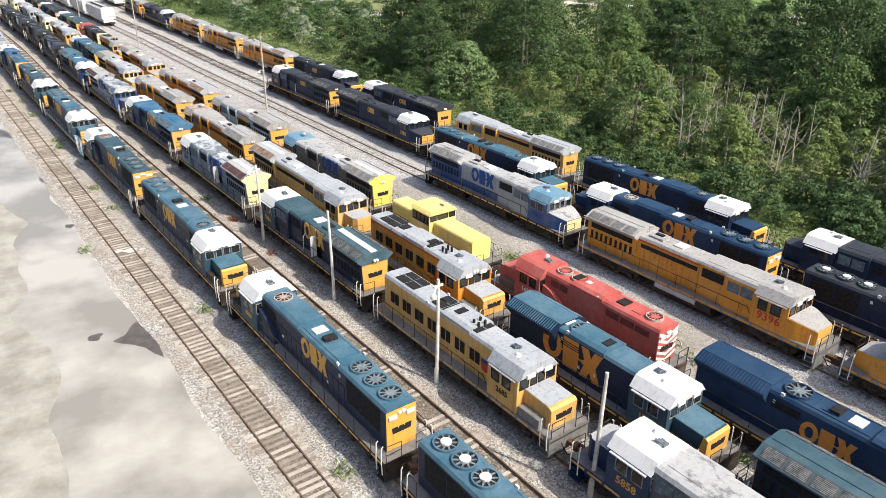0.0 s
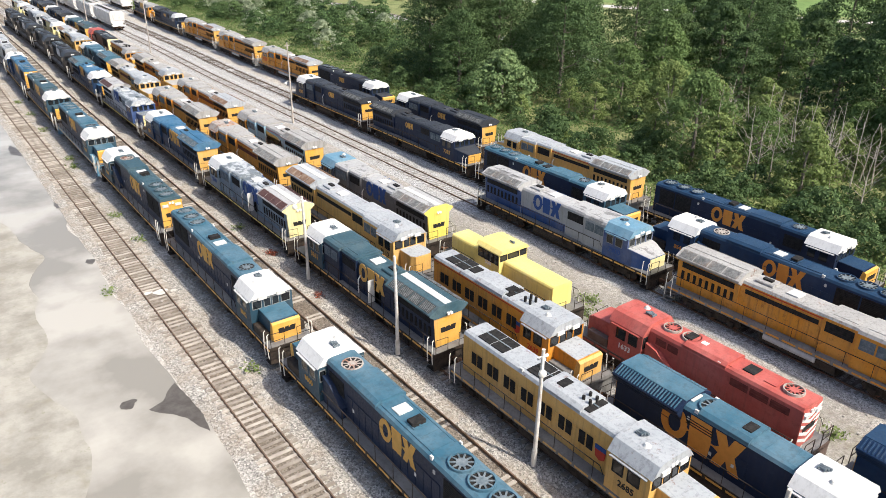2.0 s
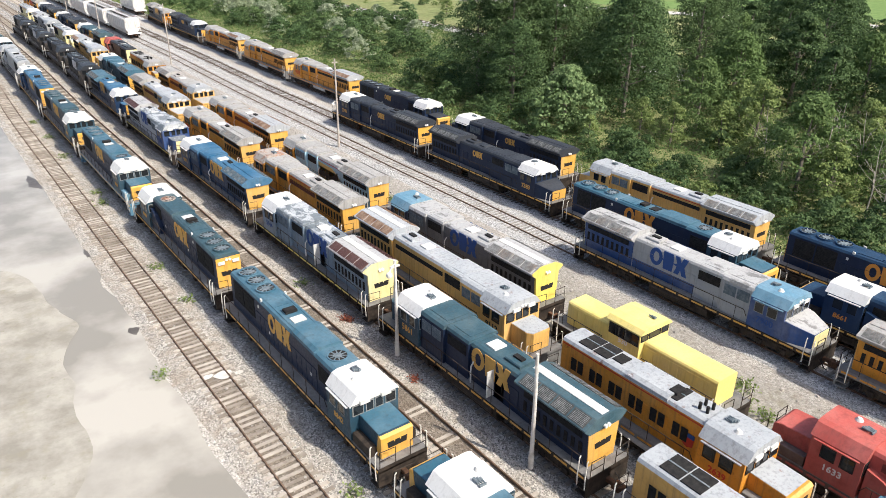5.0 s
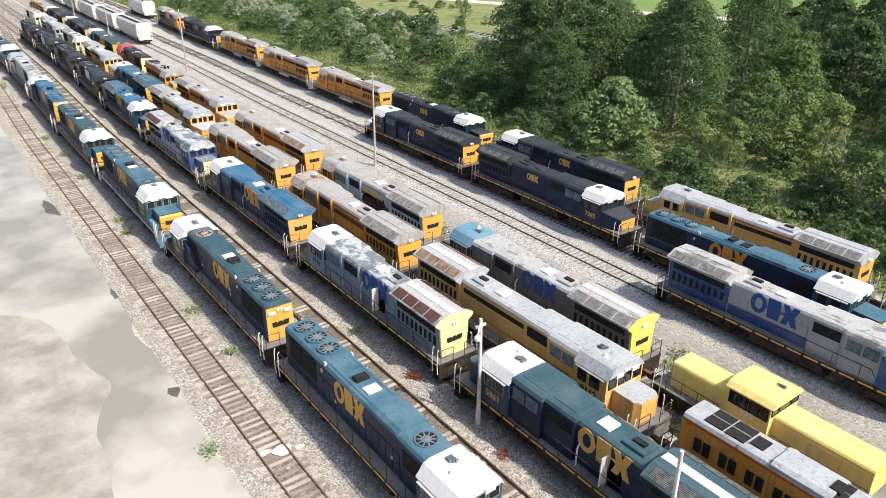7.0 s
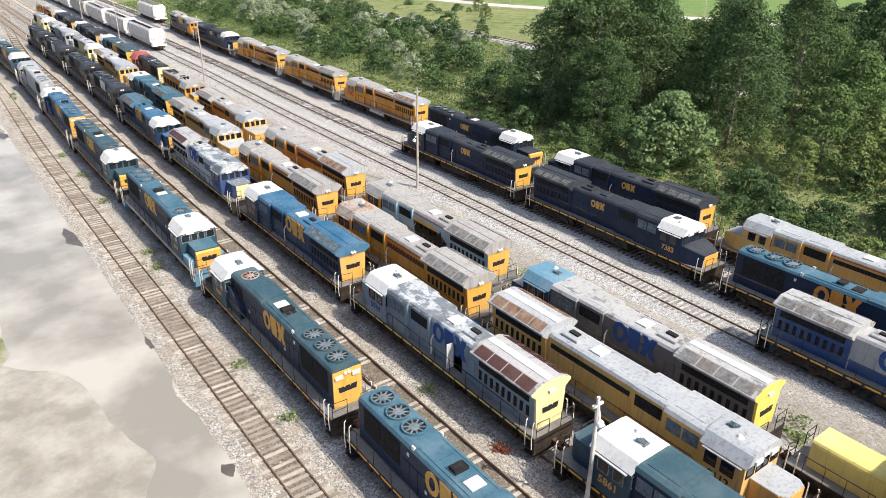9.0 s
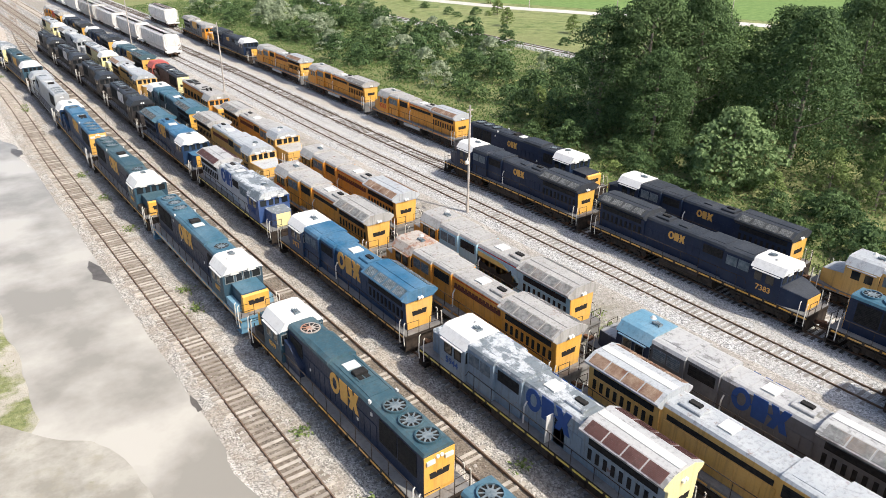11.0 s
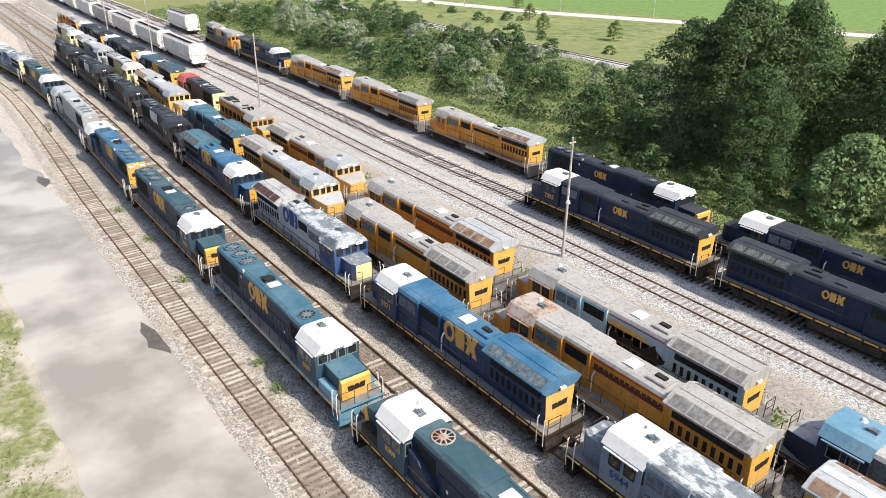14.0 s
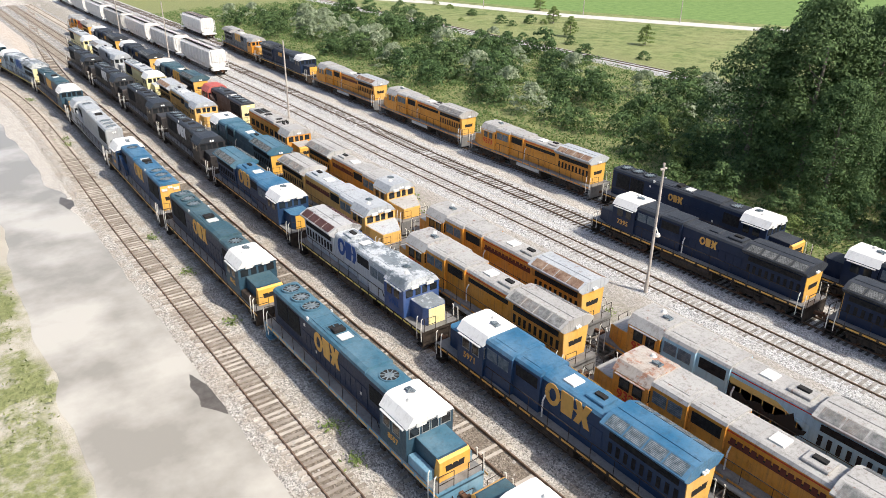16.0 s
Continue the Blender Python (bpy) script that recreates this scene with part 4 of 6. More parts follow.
    if s["body"] in (NAVY, BLUE) and ya < 95:
        for sx in (-1, 1):
            for a, z in ((rear + 4.6, 3.75), (rear + 6.1, 2.5), (cab0 - 3.0, 2.6)):
                part("side_placard", Shape().box(*sorted((sx * w / 2, sx * (w / 2 + 0.04))), a, a + 0.16, z, z + 0.2), HATCH, body, "small white placard")
    if mark:
        side_mark(body, w / 2 + 0.005, (rear + cab0) / 2 + 0.3, 3.15 if flare else 3.5, 0.55 if s is S_NAVY else 1.6 if "bigmark" in opts else 0.95 if flare else 1.08, s["mark"], 1)
    if number:
        for sx in (-1, 1):
            number_text(c, number, sx * 1.512, (cab0 + cab1) / 2, 2.35, 0.5, s["mark"], sx)
    if chevron:
        ch = Shape()
        for i in range(5):
            z = 1.9 + i * 0.42
            for sg in (-1, 1):
                ch.grid([[(0, rear - 0.045, z), (0, rear - 0.045, z + 0.2), (sg * 0.9, rear - 0.045, z + 0.6), (sg * 0.9, rear - 0.045, z + 0.4)], [(0, rear - 0.06, z), (0, rear - 0.06, z + 0.2), (sg * 0.9, rear - 0.06, z + 0.6), (sg * 0.9, rear - 0.06, z + 0.4)]])
        part("warning_chevron", ch, WHITE_MARK, loco, "white slanting warning stripes")
    return loco


def loco_ge(x, ya, yb, face, s, number="", label="", wide_nose=False, rad=None, bars=False, mark=True, open_door=False, graffiti=False, opts=()):
    """A hood-unit locomotive with overhanging winged radiator at the tail and a large cab."""
    L = yb - ya
    m = pose(x + bend((ya + yb) / 2, x), (ya + yb) / 2, 0, 0, 0, (0 if face > 0 else 180) + math.degrees(math.atan2(bend(ya, x) - bend(yb, x), L)))
    loco = thing("diesel_locomotive", m, label, "locomotive", "stored locomotives")
    underbody(loco, L, s)
    h = L / 2
    rear = -h + 1.4
    r1 = rear + 5.0
    cab0 = h - 5.6
    cab1 = cab0 + 2.5
    nose = h - 1.25
    rad = rad or s["roof"]
    screen = SCREEN if rad in (TEAL, TEAL_DARK, SOOT_ROOF, DEEP_BLUE_ROOF) else SCREEN_BLUE if rad is BLUE_ROOF else SCREEN_GREY if rad in (GREY_ROOF, PEEL_GREY, PALE_GREY_ROOF) else SCREEN_RUST if rad is RUST_ROOF else rad
    rad = PEEL_GREY if rad is MAROON_ROOF else PALE_GREY_ROOF if rad is RUST_ROOF else rad
    w = 1.95
    # radiator compartment
    rb = part("radiator_compartment", Shape().prism([(-1.0, 1.75), (1.0, 1.75), (1.12, 3.6), (1.12, 3.95), (-1.12, 3.95), (-1.12, 3.6)], rear, r1), s["band"] if s["band"] is not s["body"] else s["body"], loco)
    part("radiator_wing", Shape().prism([(-1.13, 3.9), (1.13, 3.9), (1.5, 4.2), (1.52, 4.32), (0.75, 4.72), (-0.75, 4.72), (-1.52, 4.32), (-1.5, 4.2)], rear - 0.12, r1 + 0.1), rad, loco)
    part("hood_end", Shape().prism([(-0.98, 1.78), (0.98, 1.78), (1.1, 3.6), (1.1, 3.9)] + ([(1.47, 4.2), (1.49, 4.32), (0.73, 4.7), (-0.73, 4.7), (-1.49, 4.32), (-1.47, 4.2)] if "fullend" in opts else []) + [(-1.1, 3.9), (-1.1, 3.6)], rear - (0.16 if "fullend" in opts else 0.05), rear - 0.005), s["end"], loco, "brightly painted hood end")
    # sloped roof screens
    for sx in (-1, 1):
        g = Shape()
        n = 4
        for i in range(n):
            a, b = rear + 0.12 + i * (r1 - rear - 0.2) / n, rear + 0.12 + (i + 1) * (r1 - rear - 0.2) / n - 0.1
            p0, p1 = Vector((sx * 1.44, 0, 4.36)), Vector((sx * 0.82, 0, 4.685))
            nrm = Vector((sx * 0.46, 0, 0.89)) * 0.035
            g.grid([[(q.x, y, q.z) for q, y in ((p0, a), (p0, b), (p1, b), (p1, a))], [(q.x + nrm.x, y, q.z + nrm.z) for q, y in ((p0, a), (p0, b), (p1, b), (p1, a))]])
        part("radiator_screen", g, screen, loco)
        g = Shape()
        for i in range(n):
            a, b = rear + 0.2 + i * (r1 - rear - 0.2) / n, rear + 0.12 + (i + 1) * (r1 - rear - 0.2) / n - 0.18
            for k in range(8):
                f = 0.06 + k * 0.115
                p0, p1 = Vector((sx * (1.44 - 0.62 * f), 0, 4.36 + 0.325 * f)), Vector((sx * (1.44 - 0.62 * (f + 0.035)), 0, 4.36 + 0.325 * (f + 0.035)))
                nrm = Vector((sx * 0.46, 0, 0.89))
                g.grid([[(q.x + nrm.x * 0.03, y, q.z + nrm.z * 0.03) for q, y in ((p0, a), (p0, b), (p1, b), (p1, a))], [(q.x + nrm.x * 0.05, y, q.z + nrm.z * 0.05) for q, y in ((p0, a), (p0, b), (p1, b), (p1, a))]])
        part("screen_slats", g, screen if screen in (MAROON_ROOF, SCREEN_RUST) else SLAT, loco)
    part("roof_walk", Shape().box(-0.26, 0.26, rear, r1, 4.72, 4.76), HATCH if "fullend" in opts or "strip" in opts else rad, loco)
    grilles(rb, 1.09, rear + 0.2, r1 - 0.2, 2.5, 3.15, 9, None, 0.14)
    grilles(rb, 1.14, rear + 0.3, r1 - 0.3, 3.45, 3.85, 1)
    part("tail_headlight", Shape().cyl((-0.12, rear - 0.28, 4.1), (0, 1, 0), 0.1, 0.14, 10).cyl((0.12, rear - 0.28, 4.1), (0, 1, 0), 0.1, 0.14, 10), LAMP, loco)
    part("end_mark", notched_bar(rear - (0.175 if "fullend" in opts else 0.065), 2.75), BLACK_MARK, loco)
    # engine hood
    e1 = cab0 - 4.6
    body = split_hood(loco, "engine_hood", w, r1, e1, 1.75, 4.32, s)
    doors(body, w / 2, r1 + 0.2, e1 - 0.1, 1.85, 3.3, 0.66, s["body"])
    trim_stripe(body, w / 2, r1, e1, 4.0, s)
    part("exhaust_silencer", Shape().box(-0.55, 0.55, r1 + 0.7, r1 + 2.0, 4.3, 4.5, 0.05), s["roof"], loco)
    part("exhaust", Shape().box(-0.16, 0.16, r1 + 1.0, r1 + 1.7, 4.48, 4.62), BLACK, loco)
    part("roof_hatch", Shape().side([(r1 + 2.9, 4.3), (r1 + 3.8, 4.3), (r1 + 3.75, 4.42), (r1 + 2.95, 4.42)], -0.45, 0.45), HATCH if s["roof"] is not SOOT_ROOF else SOOT_ROOF, loco)
    sm = Shape()
    for i in range(5):
        a = r1 + 4.2 + i * 0.9
        if a < e1 - 0.1:
            sm.box(-0.66, 0.66, a, a + 0.05, 4.3, 4.345)
    tagged(part("roof_seams", sm, s["roof"], loco), kind="stuff")
    # blower and dynamic-brake boxes behind the cab
    b1 = split_hood(loco, "blower_box", 2.3, e1, e1 + 2.2, 1.75, 4.42, s, 0.28)
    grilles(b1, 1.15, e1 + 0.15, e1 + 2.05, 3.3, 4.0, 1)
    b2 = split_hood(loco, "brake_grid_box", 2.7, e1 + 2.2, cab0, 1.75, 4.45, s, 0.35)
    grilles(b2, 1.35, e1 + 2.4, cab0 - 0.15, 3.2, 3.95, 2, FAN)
    part("roof_panel", Shape().box(-0.75, 0.75, e1 + 0.3, e1 + 1.9, 4.41, 4.45).box(-0.8, 0.8, e1 + 2.5, cab0 - 0.3, 4.44, 4.48), s["roof"], loco)
    c = cab(loco, cab0, cab1, s, 3.06, 4.6)
    if wide_nose:
        nb = part("nose", Shape().grid([[(-1.5, cab1, 1.75), (1.5, cab1, 1.75), (1.5, cab1, 3.15), (-1.5, cab1, 3.15)], [(-1.45, cab1 + 0.5, 1.75), (1.45, cab1 + 0.5, 1.75), (1.42, cab1 + 0.5, 3.08), (-1.42, cab1 + 0.5, 3.08)],
                                        [(-0.95, nose, 1.75), (0.95, nose, 1.75), (0.9, nose, 2.75), (-0.9, nose, 2.75)]]), s["cab"], loco)
        part("nose_top", Shape().grid([[(-1.44, cab1 + 0.02, 3.16), (1.44, cab1 + 0.02, 3.16), (1.44, cab1 + 0.02, 3.19), (-1.44, cab1 + 0.02, 3.19)], [(-1.38, cab1 + 0.5, 3.09), (1.38, cab1 + 0.5, 3.09), (1.38, cab1 + 0.5, 3.12), (-1.38, cab1 + 0.5, 3.12)],
                                       [(-0.87, nose - 0.02, 2.76), (0.87, nose - 0.02, 2.76), (0.87, nose - 0.02, 2.79), (-0.87, nose - 0.02, 2.79)]]), s["roof"], nb)
        part("nose_end", Shape().box(-0.9, 0.9, nose, nose + 0.03, 1.78, 2.72), s["end"], nb, "brightly painted nose front")
    else:
        nb = part("nose", Shape().plan([(-0.95, cab1), (0.95, cab1), (0.95, nose - 0.35), (0.7, nose), (-0.7, nose), (-0.95, nose - 0.35)], 1.75, 3.1), s["end"] if "palenose" in opts else s["cab"], loco)
        part("nose_end", Shape().box(-0.69, 0.69, nose, nose + 0.03, 1.78, 3.05), s["end"], nb, "brightly painted nose front")
        part("nose_top", Shape().plan([(-0.93, cab1), (0.93, cab1), (0.93, nose - 0.36), (0.68, nose - 0.02), (-0.68, nose - 0.02), (-0.93, nose - 0.36)], 3.1, 3.13), s["roof"], nb)
    handrails(loco, rear - 0.2, cab0 - 0.1, s["rail"])
    part("air_intake_pipe", Shape().tube([(-1.25, e1 - 0.4, 1.8), (-1.25, e1 - 0.4, 2.9), (-1.05, e1 - 0.4, 3.2)], 0.05), HATCH, loco)
    if mark:
        side_mark(body, w / 2 + 0.005, (r1 + e1) / 2 + 0.4, 3.5, 0.55 if s is S_NAVY else 1.15, s["mark"], 1)
    if s is S_7900:
        for sx in (-1, 1):
            part("lower_band", Shape().box(*sorted((sx * w / 2, sx * (w / 2 + 0.038))), r1 + 0.1, e1 - 0.05, 1.8, 2.55), MID_BLUE, body, "deep blue lower band")
    if not bars and not graffiti and s["body"] in (ARMOUR, ARMOUR_PALE):
        for sx in (-1, 1):
            part("intake_slot", Shape().box(*sorted((sx * w / 2, sx * (w / 2 + 0.035))), r1 + 0.4, e1 - 0.3, 3.42, 3.74), BLACK, body, "long narrow black air slot")
    if bars:
        lettering_bars(body, w / 2 + 0.005, r1 + 0.3, e1 - 0.2, 3.45, 0.42, STREAK, 13)
        part("rust_streak", Shape().box(-w / 2 - 0.03, -w / 2, r1 + 0.4, e1 - 0.5, 3.38, 3.46), BLACK_MARK, body)
    if graffiti:
        rg = random.Random(8)
        top, low = [], []
        for i in range(22):
            a = r1 + 0.3 + i * 0.3
            top.append((a, 2.75 + rg.uniform(-0.1, 0.75)))
            low.append((a + 0.1, 2.45 + rg.uniform(-0.55, 0.1)))
        part("graffiti_fill", Shape().side([(r1 + 0.9, 2.0), (r1 + 5.4, 2.1), (r1 + 6.1, 2.9), (r1 + 5.6, 3.7), (r1 + 2.2, 3.65), (r1 + 0.5, 2.9)], -w / 2 - 0.03, -w / 2), GRAF_Y, body, "yellow sprayed graffiti ground")
        part("graffiti", Shape().side(top + low[::-1], -w / 2 - 0.036, -w / 2), BLACK_MARK, body, "sprayed black graffiti strokes")
    if open_door:
        part("open_door", Shape().box(-1.5, -w / 2, r1 + 2.3, r1 + 2.36, 1.85, 3.6), HATCH, body, "white engine-room door standing open")
        # no opening is cut: a black slab paints in the dark interior
        part("doorway_shade", Shape().box(-w / 2 - 0.03, -w / 2, r1 + 1.4, r1 + 2.2, 1.85, 3.5), BLACK, body)
    if number:
        for sx in (-1, 1):
            number_text(c, number, sx * 1.545, (cab0 + cab1) / 2, 2.3, 0.85 if s["mark"] is RED_MARK else 0.62, s["mark"], sx)
    return loco


def switcher(x, ya, yb, label):
    """A small centre-cab switcher: low hoods either side of a raised cab."""
    s = scheme(SAFETY, SAFETY, SAFETY, SAFETY, SAFETY, UNDER, UNDER, WHITE_MARK)
    L = yb - ya
    loco = thing("switcher_locomotive", pose(x, (ya + yb) / 2, 0), label, "locomotive", "stored locomotives")
    underbody(loco, L, s, 2, True)
    h = L / 2
    a = part("front_hood", Shape().prism(hood_profile(1.9, 1.75, 3.55, 0.2), -h + 1.6, -0.6), SAFETY, loco)
    b = part("rear_hood", Shape().prism(hood_profile(1.8, 1.75, 3.45, 0.2), 1.9, h - 1.6), SAFETY, loco)
    for body, y0, y1 in ((a, -h + 1.8, -0.8), (b, 2.1, h - 1.8)):
        doors(body, 0.95 if body is a else 0.9, y0, y1, 1.85, 3.2, 0.6, SAFETY)
    c = part("cab", Shape().box(-1.4, 1.4, -0.6, 1.9, 1.75, 4.2, 0.05), SAFETY, loco)
    part("cab_roof", Shape().prism([(-1.48, 4.15), (1.48, 4.15), (1.2, 4.42), (0.6, 4.52), (-0.6, 4.52), (-1.2, 4.42)], -0.75, 2.05), SAFETY, loco)
    for sx in (-1, 1):
        xx = sx * 1.405
        for y0, y1 in ((-0.48, 0.0), (0.1, 0.58), (0.7, 1.18), (1.28, 1.76)):
            q = [(xx, y0, 3.3), (xx, y1, 3.3), (xx, y1, 3.95), (xx, y0, 3.95)]
            window_pane(c, q if sx > 0 else [q[1], q[0], q[3], q[2]], BLACK)
        number_text(c, "530", sx * 1.41, 0.65, 2.9, 0.48, WHITE_MARK, sx)
    for yy, sg in ((-0.605, -1), (1.905, 1)):
        for x0, x1 in ((-1.25, -0.7), (-0.5, 0.5), (0.7, 1.25)):
            q = [(x0, yy, 3.6), (x1, yy, 3.6), (x1, yy, 4.0), (x0, yy, 4.0)]
            window_pane(c, q if sg < 0 else [q[1], q[0], q[3], q[2]], BLACK)
    part("air_horn", Shape().cyl((0.3, 0.2, 4.62), (0, -1, 0), 0.04, 0.5, 8, 0.1), FAN, c)
    handrails(loco, -h + 1.2, -0.7, UNDER, 4)
    handrails(loco, 2.0, h - 1.2, UNDER, 4)
    return loco


def hopper(x, ya, yb, body_mat, label, roof_mat=None):
    L = yb - ya
    m = pose(x + bend((ya + yb) / 2, x), (ya + yb) / 2, 0, 0, 0, math.degrees(math.atan2(bend(ya, x) - bend(yb, x), L)))
    car = thing("hopper_wagon", m, label, "freight wagon", "covered hopper wagons")
    h = L / 2 - 0.6
    arc = [(-1.5, 2.0), (-0.9, 1.2), (0.9, 1.2), (1.5, 2.0), (1.55, 3.2), (1.5, 4.2), (1.1, 4.6), (-1.1, 4.6), (-1.5, 4.2), (-1.55, 3.2)]
    body = part("car_body", Shape().side([(-h + 1.4, 4.6), (-h + 1.0, 4.2), (-h + 1.2, 2.4), (-h + 3.2, 1.1), (h - 3.2, 1.1), (h - 1.2, 2.4), (h - 1.0, 4.2), (h - 1.4, 4.6)], -1.2, 1.2).prism(arc, -h + 1.3, h - 1.3), body_mat, car)
    n = 10
    for sx in (-1, 1):
        for i in range(n if ya < 260 else 0):
            y = -h + 1.6 + i * (2 * h - 3.2) / (n - 1)
            part("side_rib", Shape().box(*sorted((sx * 1.5, sx * 1.6)), y - 0.05, y + 0.05, 2.0, 4.2), body_mat, car)
    part("roof_walk", Shape().box(-0.35, 0.35, -h + 1.3, h - 1.3, 4.66, 4.72), roof_mat or HOPPER_G, car)
    hs = Shape()
    for i in range(8):
        y = -h + 2.2 + i * (2 * h - 4.4) / 7
        hs.box(-0.5, 0.5, y - 0.45, y + 0.45, 4.6, 4.7)
    part("roof_hatches", hs, body_mat, car)
    ends = Shape()
    for sg in (-1, 1):
        y = sg * h
        ends.box(-1.5, 1.5, *sorted((y, y - sg * 1.4)), 1.1, 1.35)
        for xx in (-1.4, -0.5, 0.5, 1.4):
            ends.tube([(xx, y - sg * 0.1, 1.3), (xx, y - sg * 0.5, 4.3)], 0.05)
        for z in (1.8, 2.3, 2.8, 3.3, 3.8):
            ends.tube([(0.5, y - sg * 0.25, z), (1.4, y - sg * 0.25, z)], 0.03)
    part("end_frame", ends, body_mat, car)
    part("frame", Shape().box(-0.4, 0.4, -h, h, 0.95, 1.2), UNDER, car)
    for sg in (-1, 1):
        truck(car, sg * (h - 2.0), 2, 1.8)
        part("coupler", Shape().box(-0.14, 0.14, *sorted((sg * h, sg * (h + 0.6))), 0.85, 1.1, 0.03), RUSTY, car)
    return car


# --- first row: narrow-hood units ---
R1 = 5.25
T1 = "dark blue locomotive with faded teal roof and yellow ends"
loco_emd(R1, 1.4, 23.8, -1, S_TEAL, "", T1, blade_white=True)
loco_emd(R1, 23.8, 46.2, 1, S_TEAL, "8800", "dark blue locomotive with teal roof and rusty roof fan", opts=("rustfan",))
loco_emd(R1, 46.2, 68.5, -1, S_TEAL, "8842", T1)
loco_emd(R1, 68.5, 90.6, 1, S_GREEN, "8309", T1, opts=("rustfan",))
loco_emd(R1, 90.6, 112.6, -1, scheme(NAVY, TEAL, CAB_TEAL, WHITE, YELLOW, LIGHT_BLUE, YELLOW, GOLD), "8557", "blue locomotive with pale blue sill and white cab roof")
loco_emd(R1, 112.6, 134.6, -1, S_GREEN, "8562", T1)
loco_emd(R1, 134.6, 156.4, 1, S_BLUE, "8444", "blue locomotive with faded roof and yellow hood end")
loco_emd(R1, 156.4, 179.2, 1, S_GREY, "", "weathered plain grey locomotive", mark=False)
loco_emd(R1, 179.2, 201.4, -1, S_GREEN, "", T1)
loco_ge(R1, 201.4, 223.6, 1, S_PALE, "", "pale blue locomotive with cream hood end")
loco_emd(R1, 223.6, 245.6, -1, S_TEAL, "", T1)

# --- second row ---
R2 = 13.35
loco_ge(R2, -2.2, 20.2, 1, scheme(DARK_GREY, PEEL_GREY, BLUE, WHITE, YELLOW, BLUE, YELLOW, GOLD), "5858", "blue and grey locomotive with peeling pale roof")
loco_emd(R2, 20.2, 39.5, -1, S_UPP, "2685", "sun-bleached orange locomotive with pale grey roof", louvre=True, mark=False)
loco_ge(R2, 39.5, 60.6, 1, S_GREEN, "5861", "dark blue locomotive with white cab roof and open side door", open_door=True, rad=TEAL_DARK, opts=("strip",))
loco_ge(R2, 60.6, 81.9, 1, S_PALE, "5944", "pale blue locomotive with peeling roof and maroon radiator", rad=MAROON_ROOF, open_door=True, opts=("fullend",))
loco_ge(R2, 81.9, 103.3, 1, S_BLUE, "5971", "bright blue locomotive with white cab roof", rad=BLUE_ROOF)
loco_ge(R2, 103.3, 123.6, -1, scheme(CHALK, PALE_ROOF, MID_BLUE, PALE_ROOF, CREAM, UNDER, LEMON, BLUE_MARK), "5962", "pale blue locomotive with maroon radiator roof and cream nose", rad=MAROON_ROOF)
loco_ge(R2, 123.6, 144.2, -1, S_BLUE, "", "blue locomotive with white cab roof", rad=TEAL)
y = 144.2
for i in range(4):
    loco_emd(R2, y, y + 19.0, -1, S_NS, "", "black locomotive with dusty roof and white markings", hatch=False, mark=i % 2 == 0)
    y += 19.0

# --- third row ---
R3 = 18.05
loco_ge(R3, -8.4, 13.8, -1, S_GREEN, "", "dark teal locomotive with ribbed radiator roof", rad=TEAL_DARK)
S_BIG = scheme(NAVY, TEAL, CAB_TEAL, WHITE, YELLOW, UNDER, YELLOW, ORANGE)
loco_emd(R3, 13.8, 31.6, -1, S_BIG, "1707", "dark blue locomotive with big orange emblem and white cab roof", opts=("flare", "bigmark"))
loco_emd(R3, 31.6, 49.0, -1, scheme(ARMOUR, PALE_GREY_ROOF, ARMOUR, PALE_GREY_ROOF, ARMOUR_PALE, OLIVE_FRAME, ARMOUR, RED_MARK), "2639", "orange locomotive with pale grey roof and row of side windows", louvre=True, mark=False)
loco_ge(R3, 49.0, 72.4, -1, S_UPP, "9112", "sun-bleached orange locomotive with rusty radiator roof", rad=RUST_ROOF, mark=False, opts=("palenose", "strip"))
loco_ge(R3, 72.4, 94.6, 1, scheme(ARMOUR, GREY_ROOF, ARMOUR, RUST_ROOF, YELLOW, OLIVE_FRAME, ARMOUR, RED_MARK), "9323", "orange locomotive with rust-stained grey roof", rad=GREY_ROOF, bars=True, mark=False, wide_nose=True)
loco_ge(R3, 94.6, 116.2, 1, S_UP, "9350", "orange locomotive with weathered grey roof", bars=False, mark=False, wide_nose=True)
loco_ge(R3, 116.2, 138.2, -1, S_UPP, "9405", "faded orange locomotive with pale roof and wide nose", mark=False, bars=True, wide_nose=True, rad=GREY_ROOF)
loco_ge(R3, 138.2, 160.4, 1, scheme(TEAL_DARK, TEAL, TEAL_DARK, WHITE, YELLOW, UNDER, YELLOW, GOLD), "", "dark green-blue locomotive with yellow hood end", mark=False, rad=TEAL)
loco_ge(R3, 160.4, 182.0, -1, S_UPP, "", "pale orange locomotive with grey roof", mark=False, rad=RUST_ROOF)
loco_emd(R3, 182.0, 201.0, -1, scheme(CREAM, PALE_GREY_ROOF, CREAM, WHITE, CREAM, UNDER, CREAM, RED_MARK), "", "cream locomotive with pale roof", mark=False)
loco_ge(R3, 201.0, 223.0, -1, S_GREY, "", "grey locomotive with pale roof", mark=False)
loco_emd(R3, 223.0, 243.0, -1, scheme(CREAM, PALE_GREY_ROOF, CREAM, WHITE, CREAM, UNDER, CREAM, RED_MARK), "", "cream locomotive with pale roof", mark=False)

# --- fourth row ---
R4 = 22.75
loco_ge(R4, -24.0, -1.6, 1, S_GREEN, "", "dark blue locomotive with white cab roof")
loco_emd(R4, -1.6, 20.6, -1, scheme(BLUE, DEEP_BLUE_ROOF, BLUE, WHITE, YELLOW, UNDER, YELLOW, ORANGE), "", "deep blue locomotive with ribbed radiator roof and roof stacks", opts=("flare",))
